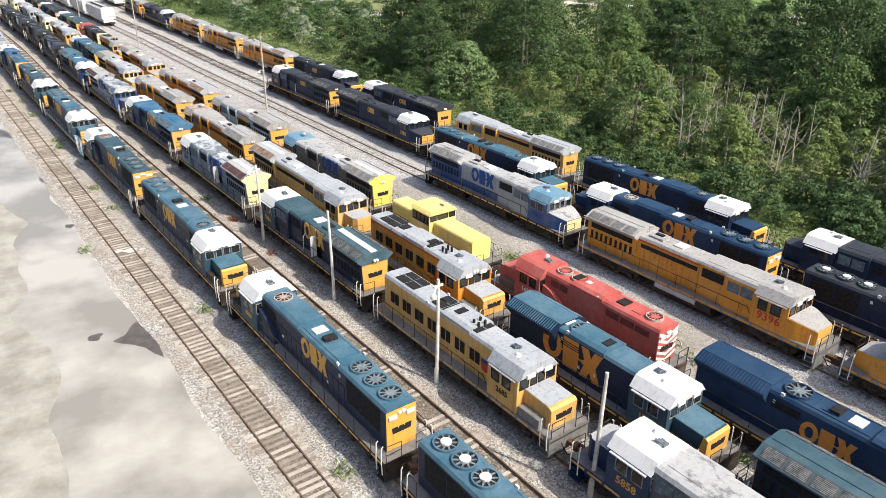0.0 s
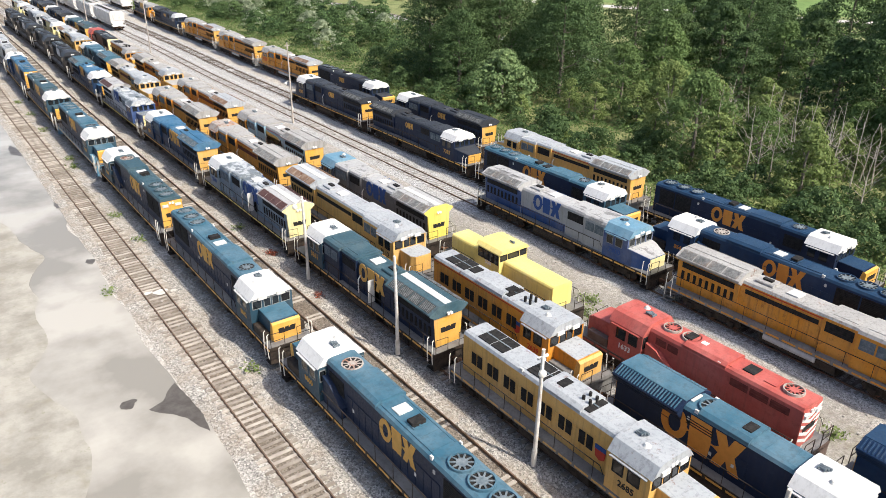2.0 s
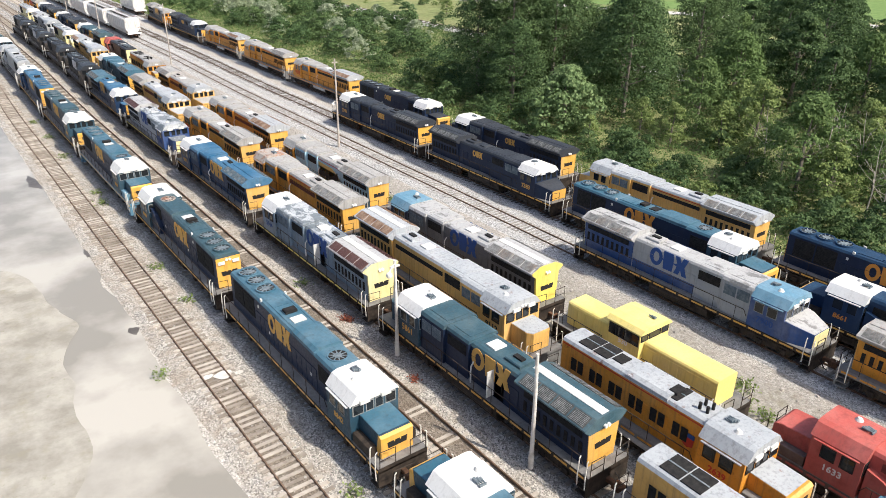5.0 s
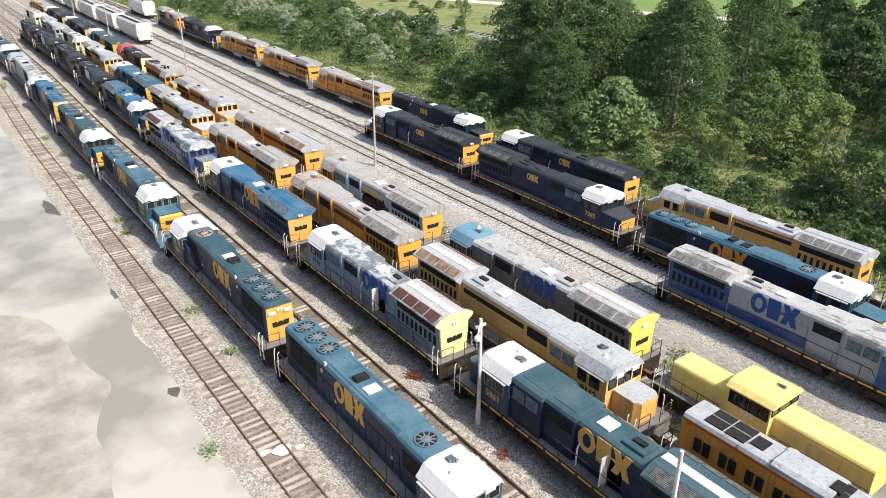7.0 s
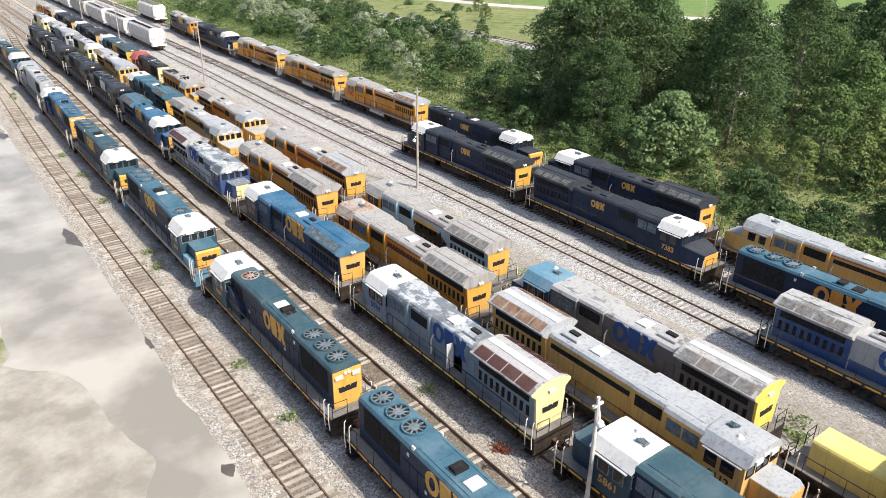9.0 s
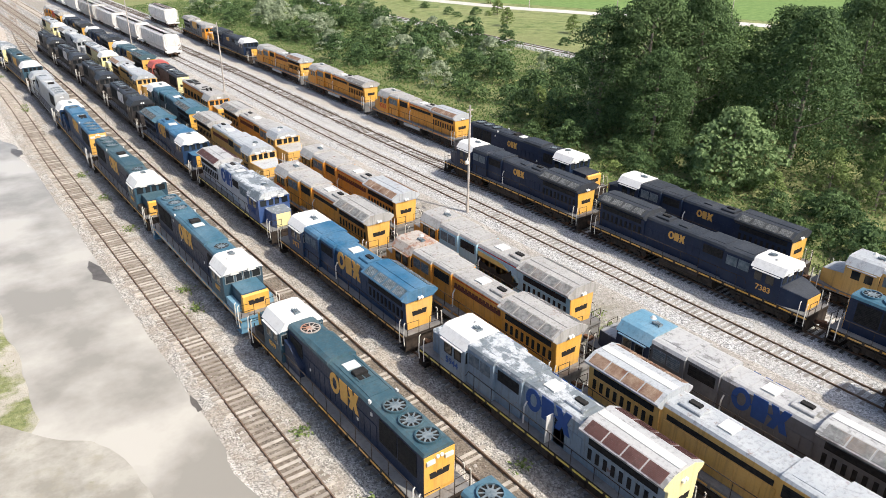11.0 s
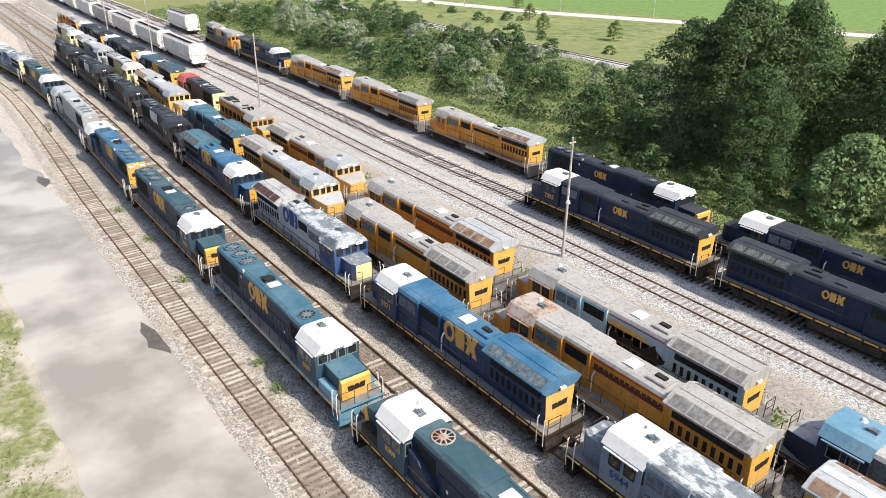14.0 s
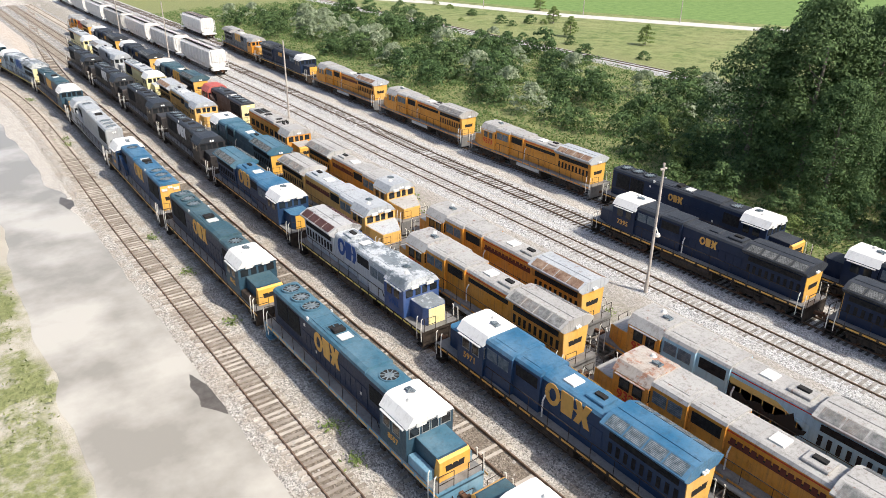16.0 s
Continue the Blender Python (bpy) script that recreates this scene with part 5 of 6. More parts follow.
loco_emd(R4, 20.6, 37.8, 1, S_RED, "1633", "faded red locomotive with white chevrons on the hood end", mark=False, chevron=True, hatch=False, opts=("lowfans",))
switcher(R4, 38.4, 53.2, "bright yellow centre-cab switcher with small hoods")
loco_ge(R4, 53.4, 75.8, 1, S_DGREY, "7345", "dark grey locomotive with peeling roof and lemon yellow end", wide_nose=True, opts=("fullend",))
loco_ge(R4, 75.8, 97.5, 1, S_GRAF, "9375", "orange locomotive with pale graffiti-covered side", mark=False, graffiti=True, wide_nose=True, rad=GREY_ROOF)
loco_ge(R4, 97.5, 120.0, 1, S_UP, "", "orange locomotive with rusty streaked lettering", mark=False, bars=True, wide_nose=True, rad=RUST_ROOF)
loco_ge(R4, 120.0, 141.4, -1, scheme(ARMOUR, GREY_ROOF, ARMOUR_PALE, PALE_GREY_ROOF, YELLOW, OLIVE_FRAME, ARMOUR, RED_MARK), "", "orange locomotive with lettering bars and wide nose", mark=False, bars=True, wide_nose=True)
loco_emd(R4, 141.4, 159.2, -1, S_UP, "", "orange locomotive with row of side windows", louvre=True, mark=False)
loco_emd(R4, 159.2, 178.0, 1, S_BROWN, "", "brown locomotive with bright red cab", mark=False)
loco_ge(R4, 178.0, 200.0, 1, S_GREEN, "", "dark blue locomotive with yellow hood end")
loco_ge(R4, 200.0, 222.0, 1, S_NAVY, "", "dark navy locomotive with sooty roof")
loco_ge(R4, 222.0, 244.0, 1, S_NAVY, "", "dark navy locomotive with sooty roof")
loco_ge(R4, 244.0, 266.0, 1, S_UP, "", "orange locomotive at the end of the line")

# --- main line rows beyond ---
RA, RB, RC = 33.25, 38.0, 44.0
loco_ge(RA, -6.2, 16.2, 1, S_UP, "9397", "orange locomotive with grey cab roof", mark=False, wide_nose=True)
loco_ge(RA, 16.2, 38.7, -1, S_UP, "9396", "orange locomotive with long grey roof and wide nose", mark=False, wide_nose=True, bars=False)
loco_ge(RA, 38.7, 61.2, -1, S_7900, "7900", "grey and blue locomotive with large blue emblem", wide_nose=True, rad=PEEL_GREY)
loco_emd(RB, -22.0, 0.4, -1, S_GREEN, "", T1)
loco_emd(RB, 0.4, 22.7, -1, S_NAVY, "", "dark navy locomotive with big roof fans", blade_white=True)
loco_emd(RB, 22.7, 45.1, 1, scheme(BLUE, DEEP_BLUE_ROOF, BLUE, WHITE, YELLOW, UNDER, YELLOW, ORANGE), "8661", "dark blue locomotive with white cab roof and orange emblem", opts=("rustfan",))
loco_emd(RB, 45.1, 67.4, -1, S_BIG, "8655", "dark blue locomotive with white cab roof and big gold emblem", hatch=False)
loco_ge(RB, 67.4, 89.7, -1, S_NAVY, "7383", "dark navy locomotive with sooty roof and yellow nose", wide_nose=True, rad=SOOT_ROOF)
loco_ge(RB, 89.7, 112.2, 1, S_NAVY, "7395", "dark navy locomotive with white cab roof", rad=SOOT_ROOF, wide_nose=True)
loco_ge(RC, 5.0, 27.4, 1, S_NAVY, "", "dark navy locomotive with white cab roof")
loco_emd(RC, 27.4, 49.6, -1, scheme(NAVY, DEEP_BLUE_ROOF, NAVY, WHITE, YELLOW, UNDER, YELLOW, ORANGE), "", "blue locomotive with white cab roof and gold emblem")
loco_ge(RC, 49.6, 72.0, 1, scheme(ARMOUR_PALE, PALE_GREY_ROOF, ARMOUR_PALE, PALE_GREY_ROOF, YELLOW, OLIVE_FRAME, ARMOUR, RED_MARK), "", "orange locomotive with long pale grey roof", mark=False, wide_nose=True)
loco_ge(RC, 72.0, 94.2, 1, S_NAVY, "", "dark navy locomotive with white cab roof", rad=SOOT_ROOF)
loco_emd(RC, 94.2, 116.4, -1, S_NAVY, "", "dark navy locomotive with white cab roof")
loco_ge(RC, 116.4, 138.4, 1, S_UP, "9373", "orange locomotive with brown stained roof", mark=False, wide_nose=True, rad=RUST_ROOF)
loco_ge(RC, 138.4, 160.4, 1, S_UP, "", "orange locomotive with grimy grey roof", mark=False, wide_nose=True, rad=GREY_ROOF)
loco_ge(RC, 160.4, 182.4, 1, S_UP, "", "orange locomotive with grey roof", mark=False, bars=True, wide_nose=True, rad=RUST_ROOF)
loco_ge(RC, 182.4, 204.6, -1, S_NAVY, "", "dark navy locomotive with sooty roof")
loco_ge(RC, 204.6, 226.6, -1, scheme(DARK_GREY, GREY_ROOF, ARMOUR, GREY_ROOF, YELLOW, UNDER, ARMOUR, GOLD), "", "dark grey locomotive with orange cab")
hopper(RC, 238.0, 255.0, HOPPER, "white covered hopper wagon with brown stained roof", BROWN)
y = 198.2
for i in range(7):
    hopper(RA, y, y + 19.4, HOPPER if i != 3 else HOPPER_G, "white covered hopper wagon with ribbed sides" if i != 3 else "grey covered hopper wagon with ribbed sides")
    y += 19.4

# ---- poles ----
def pole(x, y, height, mat, lean=(0, 0), lamp=0, label="pale painted timber pole beside the track"):
    p = thing("utility_pole", pose(x, y, 0, lean[0], lean[1], 0), label, "pole", "yard poles")
    rings = []
    for i in range(7):
        f = i / 6
        r = 0.135 - 0.045 * f
        rings.append([(r * math.cos(t) + 0.03 * math.sin(3 * f), r * math.sin(t), -0.3 + f * (height + 0.3)) for t in (j * math.pi / 5 for j in range(10))])
    part("shaft", Shape().grid(rings), mat, p)
    part("base_collar", Shape().cyl((0, 0, 0), (0, 0, 1), 0.165, 1.1, 10, 0.155), mat, p)
    if lamp:
        part("lamp_arm", Shape().tube([(0, 0, lamp), (-0.5, -0.5, lamp + 0.25), (-1.1, -1.1, lamp + 0.2)], 0.04), WHITE_RAIL, p)
        part("lamp_head", Shape().grid([[(-1.15 + 0.14 * math.cos(t) * k, -1.15 + 0.14 * math.sin(t) * k, lamp + 0.2 + z) for t in (j * math.pi / 5 for j in range(10))] for k, z in ((0.5, 0.06), (1.3, -0.04), (1.5, -0.2), (0.9, -0.3))]), WHITE_RAIL, p, "white street lamp head")
        part("cross_arm", Shape().box(-0.35, 0.35, -0.06, 0.06, height - 0.5, height - 0.38), mat, p)
    return p


for x, y, hgt, ln, lp in [(12.0, 18.0, 7.6, (0, 1), 0), (11.45, 30.6, 7.4, (0, 0.5), 7.0), (11.45, 43.9, 7.4, (0, -1.0), 0), (11.6, 57.2, 7.2, (0, -0.5), 6.9)]:
    pole(x, y, hgt, POLE, ln, lp)
for y in (100.8, 166.0, 220.4, 256.4):
    pole(31.5, y, 11.0, POLE_WOOD, (0, 0), 5.8 if y < 120 else 0, "tall weathered timber pole with a street lamp arm")

# ---- vegetation ----
def leaf_material(name, dark, light, gloss=0.7):
    m, nt, p = node_mat(name)
    g = nt.nodes.new("ShaderNodeNewGeometry")
    oi = nt.nodes.new("ShaderNodeObjectInfo")
    c = mix(nt, ramp(nt, g.outputs["Random Per Island"], [(0.0, (0,)), (1.0, (1,))]), dark, light)
    c = mix(nt, ramp(nt, oi.outputs["Random"], [(0.0, (0.0,)), (1.0, (0.28,))]), c, (0.14, 0.19, 0.07))
    c = mix(nt, ramp(nt, noise_fac(nt, g.outputs["Position"], 0.25, 4, 0.6), [(0.4, (0,)), (0.7, (0.3,))]), c, dark)
    nt.links.new(c, p.inputs["Base Color"])
    p.inputs["Roughness"].default_value = gloss
    p.inputs["Specular IOR Level"].default_value = 0.2
    tr = nt.nodes.new("ShaderNodeBsdfTranslucent")
    nt.links.new(c, tr.inputs["Color"])
    ms = nt.nodes.new("ShaderNodeMixShader")
    ms.inputs[0].default_value = 0.3
    nt.links.new(p.outputs[0], ms.inputs[1])
    nt.links.new(tr.outputs[0], ms.inputs[2])
    nt.links.new(ms.outputs[0], nt.nodes["Material Output"].inputs[0])
    return m


BARK = rough_mat("bark", (0.10, 0.085, 0.07), (0.28, 0.25, 0.21), 3.0, 0.9)
DEADWOOD = rough_mat("dead_wood", (0.3, 0.27, 0.23), (0.5, 0.46, 0.4), 3.0, 0.9)
LEAF_A = leaf_material("dark_leaves", (0.024, 0.054, 0.02), (0.125, 0.205, 0.08))
LEAF_B = leaf_material("mid_leaves", (0.062, 0.115, 0.036), (0.165, 0.25, 0.085))
LEAF_C = leaf_material("silvery_leaves", (0.15, 0.20, 0.12), (0.40, 0.45, 0.32))
LEAF_E = leaf_material("bright_broad_leaves", (0.085, 0.15, 0.055), (0.26, 0.36, 0.165))
LEAF_G = leaf_material("dry_grass", (0.16, 0.19, 0.07), (0.34, 0.34, 0.18))
LEAF_D = leaf_material("yellow_green_leaves", (0.105, 0.155, 0.045), (0.26, 0.33, 0.115))


def crown_mesh(seed, radius, height, base, clumps, leaves, size, mat, cone=0.0):
    """Domed leaf tufts on an uneven crown with gaps; every leaf is a small folded quad."""
    rg = np.random.default_rng(seed)
    cen = []
    for i in range(clumps):
        f = rg.uniform(0.0, 1.0) ** 0.85
        prof = math.sin(math.pi * min(1, 0.12 + 0.88 * f) ** 0.8) * (1 - cone) + (1 - f) * cone + 0.1
        a = rg.uniform(0, 2 * math.pi)
        lobe = 1 + 0.2 * math.sin(3 * a + seed + 4 * f) + 0.14 * math.sin(5 * a + 2 * seed - 6 * f)
        rr = radius * prof * rg.uniform(0.45, 1.0) ** 0.5 * lobe
        cen.append((rr * math.cos(a), rr * math.sin(a), base + f * (height - base), rg.uniform(0.09, 0.2) * radius + 0.22))
    cen = np.array(cen)
    idx = rg.integers(0, clumps, leaves)
    d = rg.normal(size=(leaves, 3))
    d /= np.linalg.norm(d, axis=1)[:, None]
    d[:, 2] = np.abs(d[:, 2]) * 0.95 - 0.2
    pos = cen[idx, :3] + d * cen[idx, 3:4] * rg.uniform(0.75, 1.1, (leaves, 1)) * np.array([1.25, 1.25, 0.75])
    pos[:, 2] = np.maximum(pos[:, 2], 0.1)
    nrm = d + rg.normal(size=(leaves, 3)) * 0.38 + np.array([0, 0, 0.35])
    nrm /= np.linalg.norm(nrm, axis=1)[:, None]
    u = np.cross(nrm, rg.normal(size=(leaves, 3)))
    u /= np.linalg.norm(u, axis=1)[:, None]
    w = np.cross(nrm, u)
    s = size * rg.uniform(0.6, 1.4, (leaves, 1))
    v = np.stack([pos - u * s, pos + w * s * 0.55 - nrm * s * 0.15, pos + u * s, pos - w * s * 0.55 - nrm * s * 0.15], 1).reshape(-1, 3)
    me = bpy.data.meshes.new("crown")
    me.vertices.add(leaves * 4)
    me.vertices.foreach_set("co", v.ravel())
    me.loops.add(leaves * 4)
    me.loops.foreach_set("vertex_index", np.arange(leaves * 4))
    me.polygons.add(leaves)
    me.polygons.foreach_set("loop_start", np.arange(leaves) * 4)
    me.update(calc_edges=True)
    me.materials.append(mat)
    return me


def trunk_mesh(seed, height, r, limbs, mat, spread=0.35):
    rg = random.Random(seed)
    s = Shape()
    pts = [Vector((0.15 * math.sin(i + seed) * i / 4, 0.15 * math.cos(2 * i + seed) * i / 4, -0.2 + height * i / 5)) for i in range(6)]

    def limb(points, r0, r1, n=6):
        rings = []
        for i, p in enumerate(points):
            q = r0 + (r1 - r0) * i / (len(points) - 1)
            dd = (points[min(i + 1, len(points) - 1)] - points[max(i - 1, 0)]).normalized()
            uu = dd.orthogonal().normalized()
            ww = dd.cross(uu)
            rings.append([p + (uu * math.cos(t) + ww * math.sin(t)) * q for t in (2 * math.pi * j / n for j in range(n))])
        s.grid(rings)

    limb(pts, r, r * 0.25)
    for i in range(limbs):
        f = rg.uniform(0.3, 0.9)
        a = rg.uniform(0, 6.283)
        b = pts[0].lerp(pts[-1], f)
        ln = height * spread * (1.15 - f)
        e = b + Vector((math.cos(a) * ln, math.sin(a) * ln, ln * rg.uniform(0.5, 1.1)))
        limb([b, b.lerp(e, 0.5) + Vector((0, 0, -0.1 * ln)), e], r * 0.4 * (1.1 - f), 0.02, 5)
    return s.mesh("trunk", mat)


PROTO = []
for i, (rad, hgt, base, cl, lv, sz, mat, cone) in enumerate([
        (4.6, 12.0, 1.2, 160, 7000, 0.2, LEAF_B, 0.2), (4.3, 8.2, 0.3, 170, 8000, 0.22, LEAF_E, 0.05), (6.2, 18.5, 1.0, 360, 17000, 0.175, LEAF_A, 0.25), (2.4, 6.5, 0.3, 60, 2600, 0.2, LEAF_D, 0.35), (3.0, 9.0, 0.8, 80, 3200, 0.2, LEAF_D, 0.4), (4.2, 12.0, 1.0, 130, 6000, 0.2, LEAF_A, 0.2)]):
    PROTO.append((trunk_mesh(i, hgt * 0.85, 0.14 + 0.013 * hgt, 9, BARK), crown_mesh(10 + i, rad, hgt, base, cl, lv, sz, mat, cone), rad))
BUSH = []
for i, (rad, hgt, lv, sz, mat) in enumerate([(1.6, 2.0, 800, 0.15, LEAF_A), (2.1, 3.0, 1100, 0.17, LEAF_A), (1.4, 1.7, 700, 0.14, LEAF_D), (2.5, 4.2, 1300, 0.18, LEAF_A), (2.4, 4.2, 1300, 0.18, LEAF_C)]):
    BUSH.append(crown_mesh(60 + i, rad, hgt, 0.1, 34, lv, sz, mat, 0.3))


def plant(proto, x, y, sc, turn, label):
    t = thing("tree", pose(x, y, 0, 0, 0, turn) @ Matrix.Diagonal((sc, sc, sc * random.uniform(0.92, 1.1), 1)), label, "tree", "trees beside the yard")
    part("trunk", proto[0], BARK, t)
    part("crown", proto[1], LEAF_A, t)


def shrub(k, x, y, sc, turn):
    o = new("shrub", BUSH[k])
    o.matrix_world = pose(x, y, -0.14, 0, 0, turn) @ Matrix.Diagonal((sc, sc, sc, 1))
    tagged(o, "silvery-leaved shrub on the grassy bank" if k == 4 else "dense green shrub on the grassy bank", "shrub", "shrubs beside the yard")


rv = random.Random(11)
random.seed(3)
def spread(n, x0, x1, y0, y1, gap):
    """Places at least a gap apart from one another."""
    got = []
    for _ in range(n * 40):
        p = (rv.uniform(x0, x1), rv.uniform(y0, y1))
        if all((p[0] - q[0]) ** 2 + (p[1] - q[1]) ** 2 > gap * gap for q in got):
            got.append(p)
            if len(got) == n:
                break
    return got


# deep wood at the back, a hollow with saplings before it, a belt of shrubs by the line
for x, y in spread(58, 84, 118, -45, 112, 6.0):
    plant(PROTO[rv.choice([2, 0, 5, 0])], x, y, rv.uniform(0.8, 1.1), rv.uniform(0, 360), "tall dense green tree in the wood")
for x, y in spread(20, 119, 150, 15, 118, 6.0):
    plant(PROTO[5], x, y, rv.uniform(0.95, 1.2), rv.uniform(0, 360), "tall dense green tree in the wood")
for x, y in spread(54, 61, 84, -30, 79, 4.0):
    plant(PROTO[rv.choice([4, 3, 4, 4, 0])], x, y, rv.uniform(0.6, 0.95), rv.uniform(0, 360), "slender light green tree at the wood's edge")
for x, y, k, sc in [(61.0, 90.6, 1, 1.0), (72.5, 90.0, 2, 1.0), (66.0, 107.5, 2, 1.1), (62.0, 102.5, 2, 0.72), (63.8, 113.0, 2, 0.9), (71.5, 104.0, 2, 1.0), (78.0, 108.0, 2, 1.0), (66.5, 82.0, 4, 0.6), (74.5, 113.5, 2, 0.95), (80.0, 97.0, 2, 1.0), (59.0, 84.2, 3, 0.55), (73.0, 78.0, 0, 0.8), (64.0, 121.0, 3, 0.7), (66.0, 127.0, 3, 0.6), (58.5, 118.0, 3, 0.6)]:
    plant(PROTO[k], x, y, sc, rv.uniform(0, 360), "rounded leafy tree standing before the wood" if k == 1 else "full leafy tree before the wood")
for x, y in spread(100, 52.5, 61, -22, 80, 1.7):
    shrub(rv.choice([0, 2, 1]) if x < 55 else rv.choice([0, 1, 3, 3, 2]), x, y, rv.uniform(0.75, 1.15), rv.uniform(0, 360))
for x, y in spread(16, 61, 80, -10, 80, 3.2):
    shrub(rv.choice([1, 2, 0]), x, y, rv.uniform(0.7, 1.0), rv.uniform(0, 360))
for x, y in spread(24, 53.5, 64, 80, 118, 2.2):
    shrub(rv.choice([0, 1, 0, 3, 2]), x, y, rv.uniform(0.6, 0.9), rv.uniform(0, 360))
for x, y in spread(140, 60, 99, 114, 265, 3.1):
    shrub(4 if rv.random() < 0.2 else rv.choice([1, 3, 1, 0, 1]), x, y, rv.uniform(0.9, 1.5), rv.uniform(0, 360))
for i in range(18):
    x = rv.uniform(97, 140)
    shrub(rv.choice([0, 1, 2, 0]), x, rv.uniform(120, 300), rv.uniform(0.5, 1.1), rv.uniform(0, 360))
for x, y in [(148, 236), (133, 215), (126, 178), (120, 196)]:
    plant(PROTO[3], x, y, 0.7, rv.uniform(0, 360), "lone small tree in the meadow")


def stuff_leaves(name, seed, n, place, size, mat, label, cat):
    rg = np.random.default_rng(seed)
    pos = place(rg, n)
    k = len(pos)
    nrm = rg.normal(size=(k, 3)) + np.array([0, 0, 0.9])
    nrm /= np.linalg.norm(nrm, axis=1)[:, None]
    u = np.cross(nrm, rg.normal(size=(k, 3)))
    u /= np.linalg.norm(u, axis=1)[:, None]
    w = np.cross(nrm, u)
    s = size * rg.uniform(0.5, 1.5, (k, 1))
    v = np.stack([pos - u * s, pos + w * s * 0.5, pos + u * s, pos - w * s * 0.5], 1).reshape(-1, 3)
    me = bpy.data.meshes.new(name)
    me.vertices.add(k * 4)
    me.vertices.foreach_set("co", v.ravel())
    me.loops.add(k * 4)
    me.loops.foreach_set("vertex_index", np.arange(k * 4))
    me.polygons.add(k)
    me.polygons.foreach_set("loop_start", np.arange(k) * 4)
    me.update(calc_edges=True)
    me.materials.append(mat)
    return tagged(new(name, me), label, cat, kind="stuff")


def scrub_place(rg, n):
    x, y = rg.uniform(48.2, 100, n), rg.uniform(-40, 290, n)
    lump = 0.5 + 0.5 * np.sin(x * 0.9 + np.sin(y * 0.4) * 2) * np.sin(y * 0.55 + np.cos(x * 0.3) * 2)
    h = np.clip((x - 49.5) / 10, 0.06, 1) * (0.25 + 1.7 * lump)
    return np.stack([x, y, rg.uniform(0.0, 1, n) ** 0.6 * h], 1)


stuff_leaves("undergrowth", 21, 200000, scrub_place, 0.16, LEAF_B, "thick low green undergrowth on the bank", "undergrowth")


def weed_place(rg, n):
    c = np.array([(2.6 + rg.uniform(-0.3, 0.3), yy) for yy in rg.uniform(10, 200, 14)] + [(25.8 + rg.uniform(-1.2, 2.2), yy) for yy in rg.uniform(0, 130, 60)] + [(47.6 + rg.uniform(-0.8, 0.8), yy) for yy in rg.uniform(-10, 240, 90)] + [(-2.0, 64.0), (11.0, 70.0), (16.0, 100.0), (15.8, 60.0), (20.5, 50.0), (20.6, 15.0)])
    i = rg.integers(0, len(c), n)
    p = np.concatenate([c[i] + rg.normal(size=(n, 2)) * 0.32, rg.uniform(0, 0.55, (n, 1))], 1)
    return p


stuff_leaves("weeds", 22, 15000, weed_place, 0.11, LEAF_D, "scattered weeds growing between the tracks", "weeds")


def bank_place(rg, n):
    x, y = rg.uniform(47.2, 57, n), rg.uniform(-20, 260, n)
    h = 0.12 + 0.4 * np.clip(np.sin(x * 1.7 + np.sin(y * 0.8)) * np.sin(y * 0.9), 0, 1)
    return np.stack([x, y, rg.uniform(0, 1, n) * h], 1)


stuff_leaves("bank_grass", 25, 60000, bank_place, 0.12, LEAF_D, "light green grass along the railway bank", "grass")


def verge_place(rg, n):
    x, y = rg.uniform(-26, -9.6, n), rg.uniform(96, 215, n)
    keep = (np.sin(x * 0.8 + y * 0.13) + np.sin(y * 0.37 + x * 0.2) > -0.6) & (x < -10.2 + 0.6 * np.sin(y * 0.4))
    return np.stack([x, y, rg.uniform(0, 0.3, n)], 1)[keep]


stuff_leaves("grass", 23, 17000, verge_place, 0.11, LEAF_G, "patchy grass on the muddy verge", "grass")

# bare dead stems in the wood edge
DEAD = [trunk_mesh(80 + i, 7.5 + i, 0.09, 12, DEADWOOD, 0.28) for i in range(3)]
for i in range(46):
    x, y = rv.uniform(61, 72), rv.uniform(4, 66)
    d = thing("dead_tree", pose(x, y, 0, rv.uniform(-6, 6), rv.uniform(-6, 6), rv.uniform(0, 360)), "bare pale dead sapling in the wood edge", "tree", "dead saplings")
    part("trunk", DEAD[i % 3], DEADWOOD, d)

# ---- distance: road, far track, field ----
ROADM = rough_mat("pale_road", (0.42, 0.4, 0.38), (0.55, 0.53, 0.5), 0.6, 0.9)
rs = Shape()
rs.grid([[(x - 2.6, y - 2.6, 0.03), (x + 2.6, y + 2.6, 0.03)] for x, y in ((60, 430), (100, 330), (133, 270), (147, 225), (168, 184), (195, 130), (240, 40))], close=False, caps=False)
tagged(new("road", rs.mesh("road", ROADM)), "pale straight country road beyond the trees", "road", kind="structure")
FIELD = rough_mat("crop_field", (0.10, 0.17, 0.045), (0.16, 0.24, 0.075), 0.5, 0.9, 0.5, 0.2)
fs = Shape().grid([[(x + 7, y + 9, 0.02), (x + 600, y + 420, 0.02)] for x, y in ((60, 430), (100, 330), (133, 270), (147, 225), (168, 184), (195, 130), (240, 40))], close=False, caps=False)
tagged(new("field", fs.mesh("field", FIELD)), "bright green crop field beyond the road", "field", kind="structure")
ft = tagged(new("track"), "distant railway track in the meadow", "railway track", kind="structure")
part("ballast_bed", Shape().prism([(101, 0.0), (102.2, 0.35), (105.4, 0.35), (106.6, 0.0)], 100, 330), BALLAST_GREY, ft)
for sx in (103.05, 104.56):
    part("rail", Shape().box(sx - 0.05, sx + 0.05, 100, 330, 0.35, 0.5), RAIL, ft)
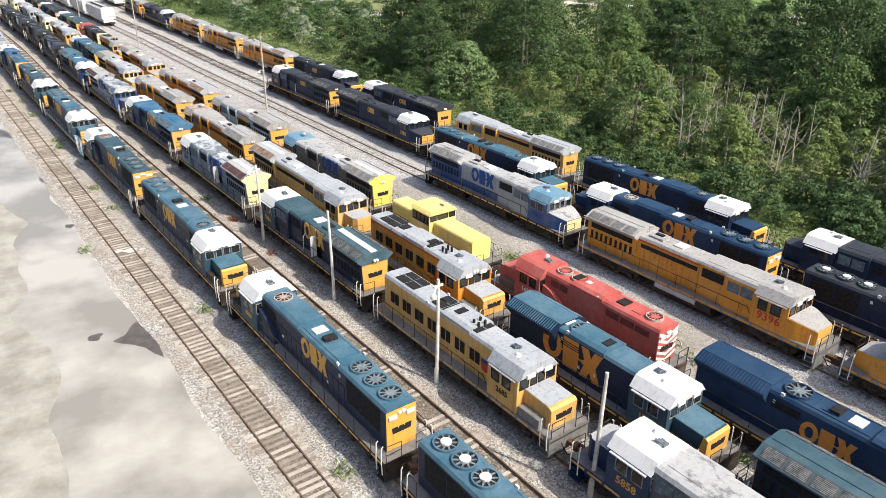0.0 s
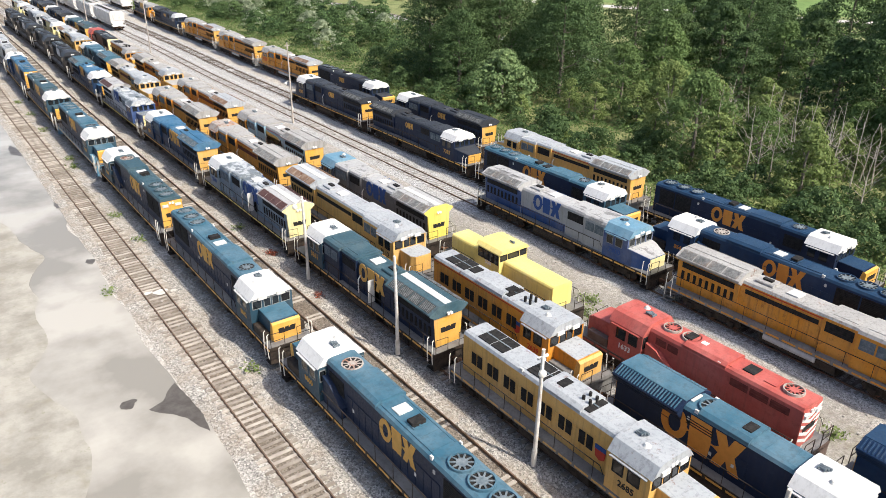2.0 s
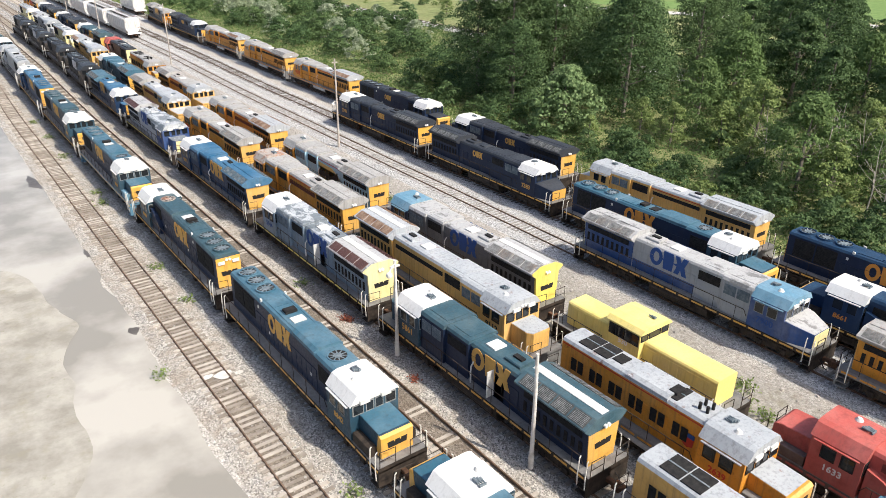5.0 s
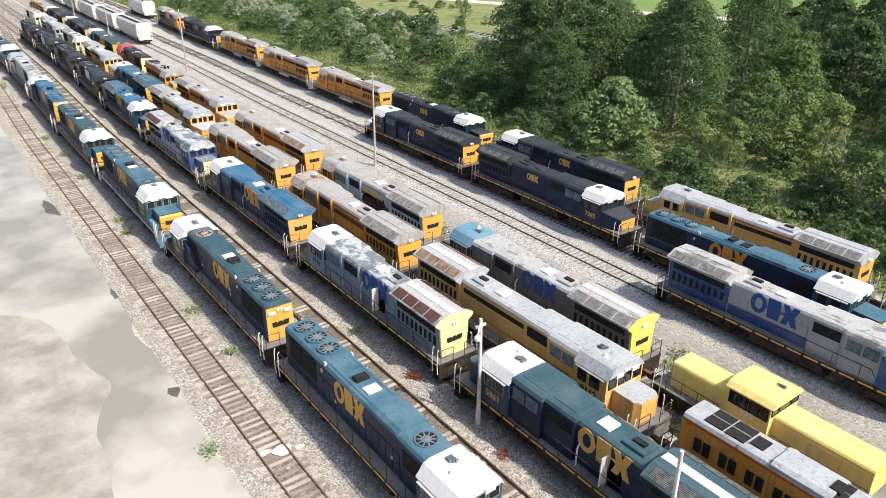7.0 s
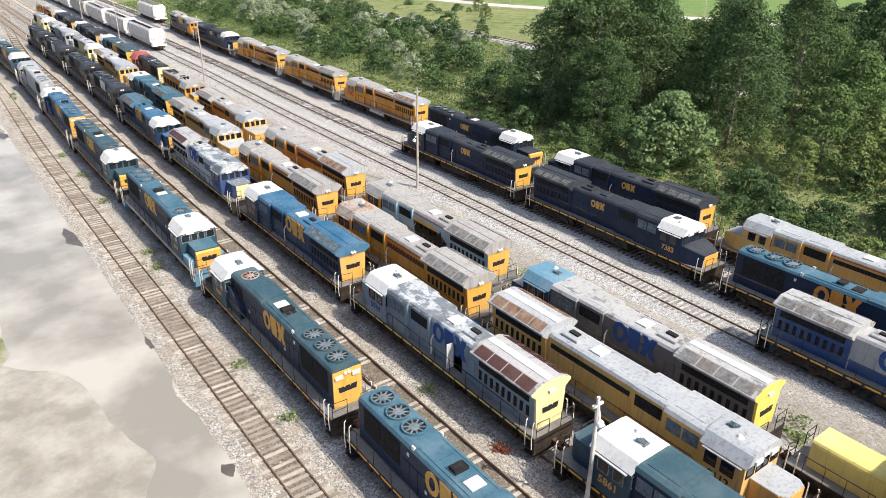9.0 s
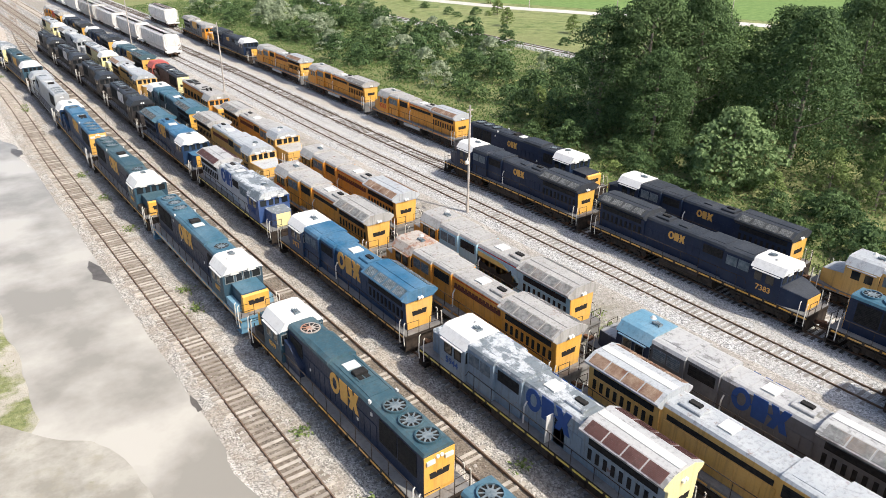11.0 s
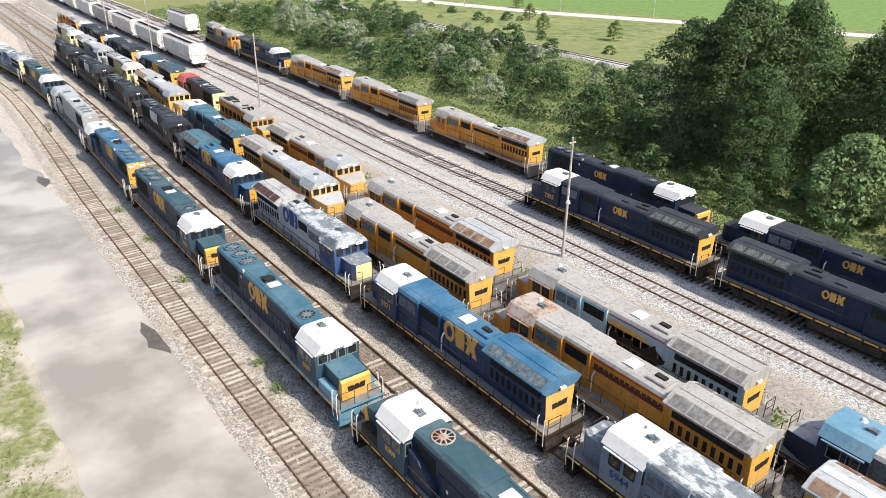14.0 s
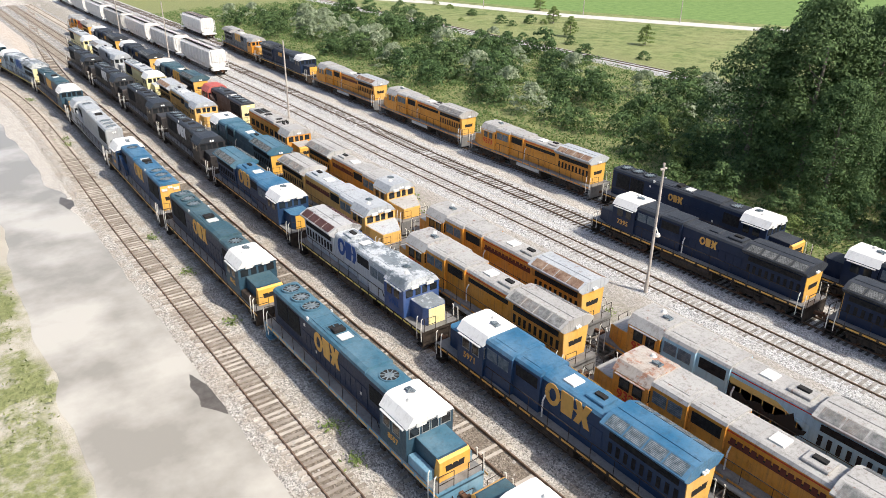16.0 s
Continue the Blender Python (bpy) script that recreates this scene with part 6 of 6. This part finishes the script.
for x, y in ((128, 285), (139, 252), (152, 222), (164, 197), (178, 168)):
    pole(x, y, 8.5, POLE_WOOD, (0, 0), 0, "distant roadside timber pole")

# ---- small things on the ground ----
POWDER = rough_mat("spilled_lime", (0.45, 0.43, 0.4), (0.66, 0.64, 0.6), 3.0, 0.95)
for i, (x, y, sx, sy) in enumerate([(1.2, 61.6, 0.55, 0.5), (0.3, 62.0, 0.35, 0.25), (2.1, 61.3, 0.3, 0.22)]):
    pm = blob([(x + sx * math.cos(a) * (1 + 0.25 * math.sin(3 * a + i)), y + sy * math.sin(a)) for a in (j * math.pi / 6 for j in range(12))], 0.185, 70 + i, 0.15, 0.2)
    pm.materials.append(POWDER)
    tagged(new("spilled_powder", pm), "white powder spilled across the track ties", "spill", kind="structure")
LEAF_R = leaf_material("red_leaves", (0.2, 0.03, 0.03), (0.42, 0.10, 0.08))


def red_place(rg, n):
    c = np.array([(11.0, 63.4), (11.3, 63.0), (10.9, 54.2)])
    i = rg.integers(0, 3, n)
    return np.concatenate([c[i] + rg.normal(size=(n, 2)) * 0.2, rg.uniform(0, 0.35, (n, 1))], 1)


stuff_leaves("red_weeds", 24, 260, red_place, 0.09, LEAF_R, "small patch of reddish weeds by the rail", "weeds")
ROCK = rough_mat("pale_rock", (0.26, 0.245, 0.225), (0.46, 0.435, 0.4), 4.0, 0.95)
rk = random.Random(77)
rocks = Shape()
for i in range(2600):
    x = rk.choice([rk.uniform(-1.2, 3.2), rk.uniform(7.4, 12.2), rk.uniform(24.6, 31.8), rk.uniform(-1.3, -0.4)])
    y = rk.uniform(14, 170)
    r = rk.uniform(0.03, 0.1) * (1.6 if rk.random() < 0.06 else 1)
    ring = [[(x + r * q * math.cos(t) * rk.uniform(0.7, 1.2), y + r * q * math.sin(t) * rk.uniform(0.7, 1.2), 0.02 + (0.09 if -0.9 < x < 2.4 else 0) + r * z) for t in (j * math.pi / 2.5 for j in range(5))] for q, z in ((1.0, -0.4), (1.1, 0.3), (0.5, 0.9))]
    rocks.grid(ring)
tagged(new("loose_rock", rocks.mesh("loose_rock", ROCK)), "loose pale stones scattered over the gravel", "rocks", kind="stuff")
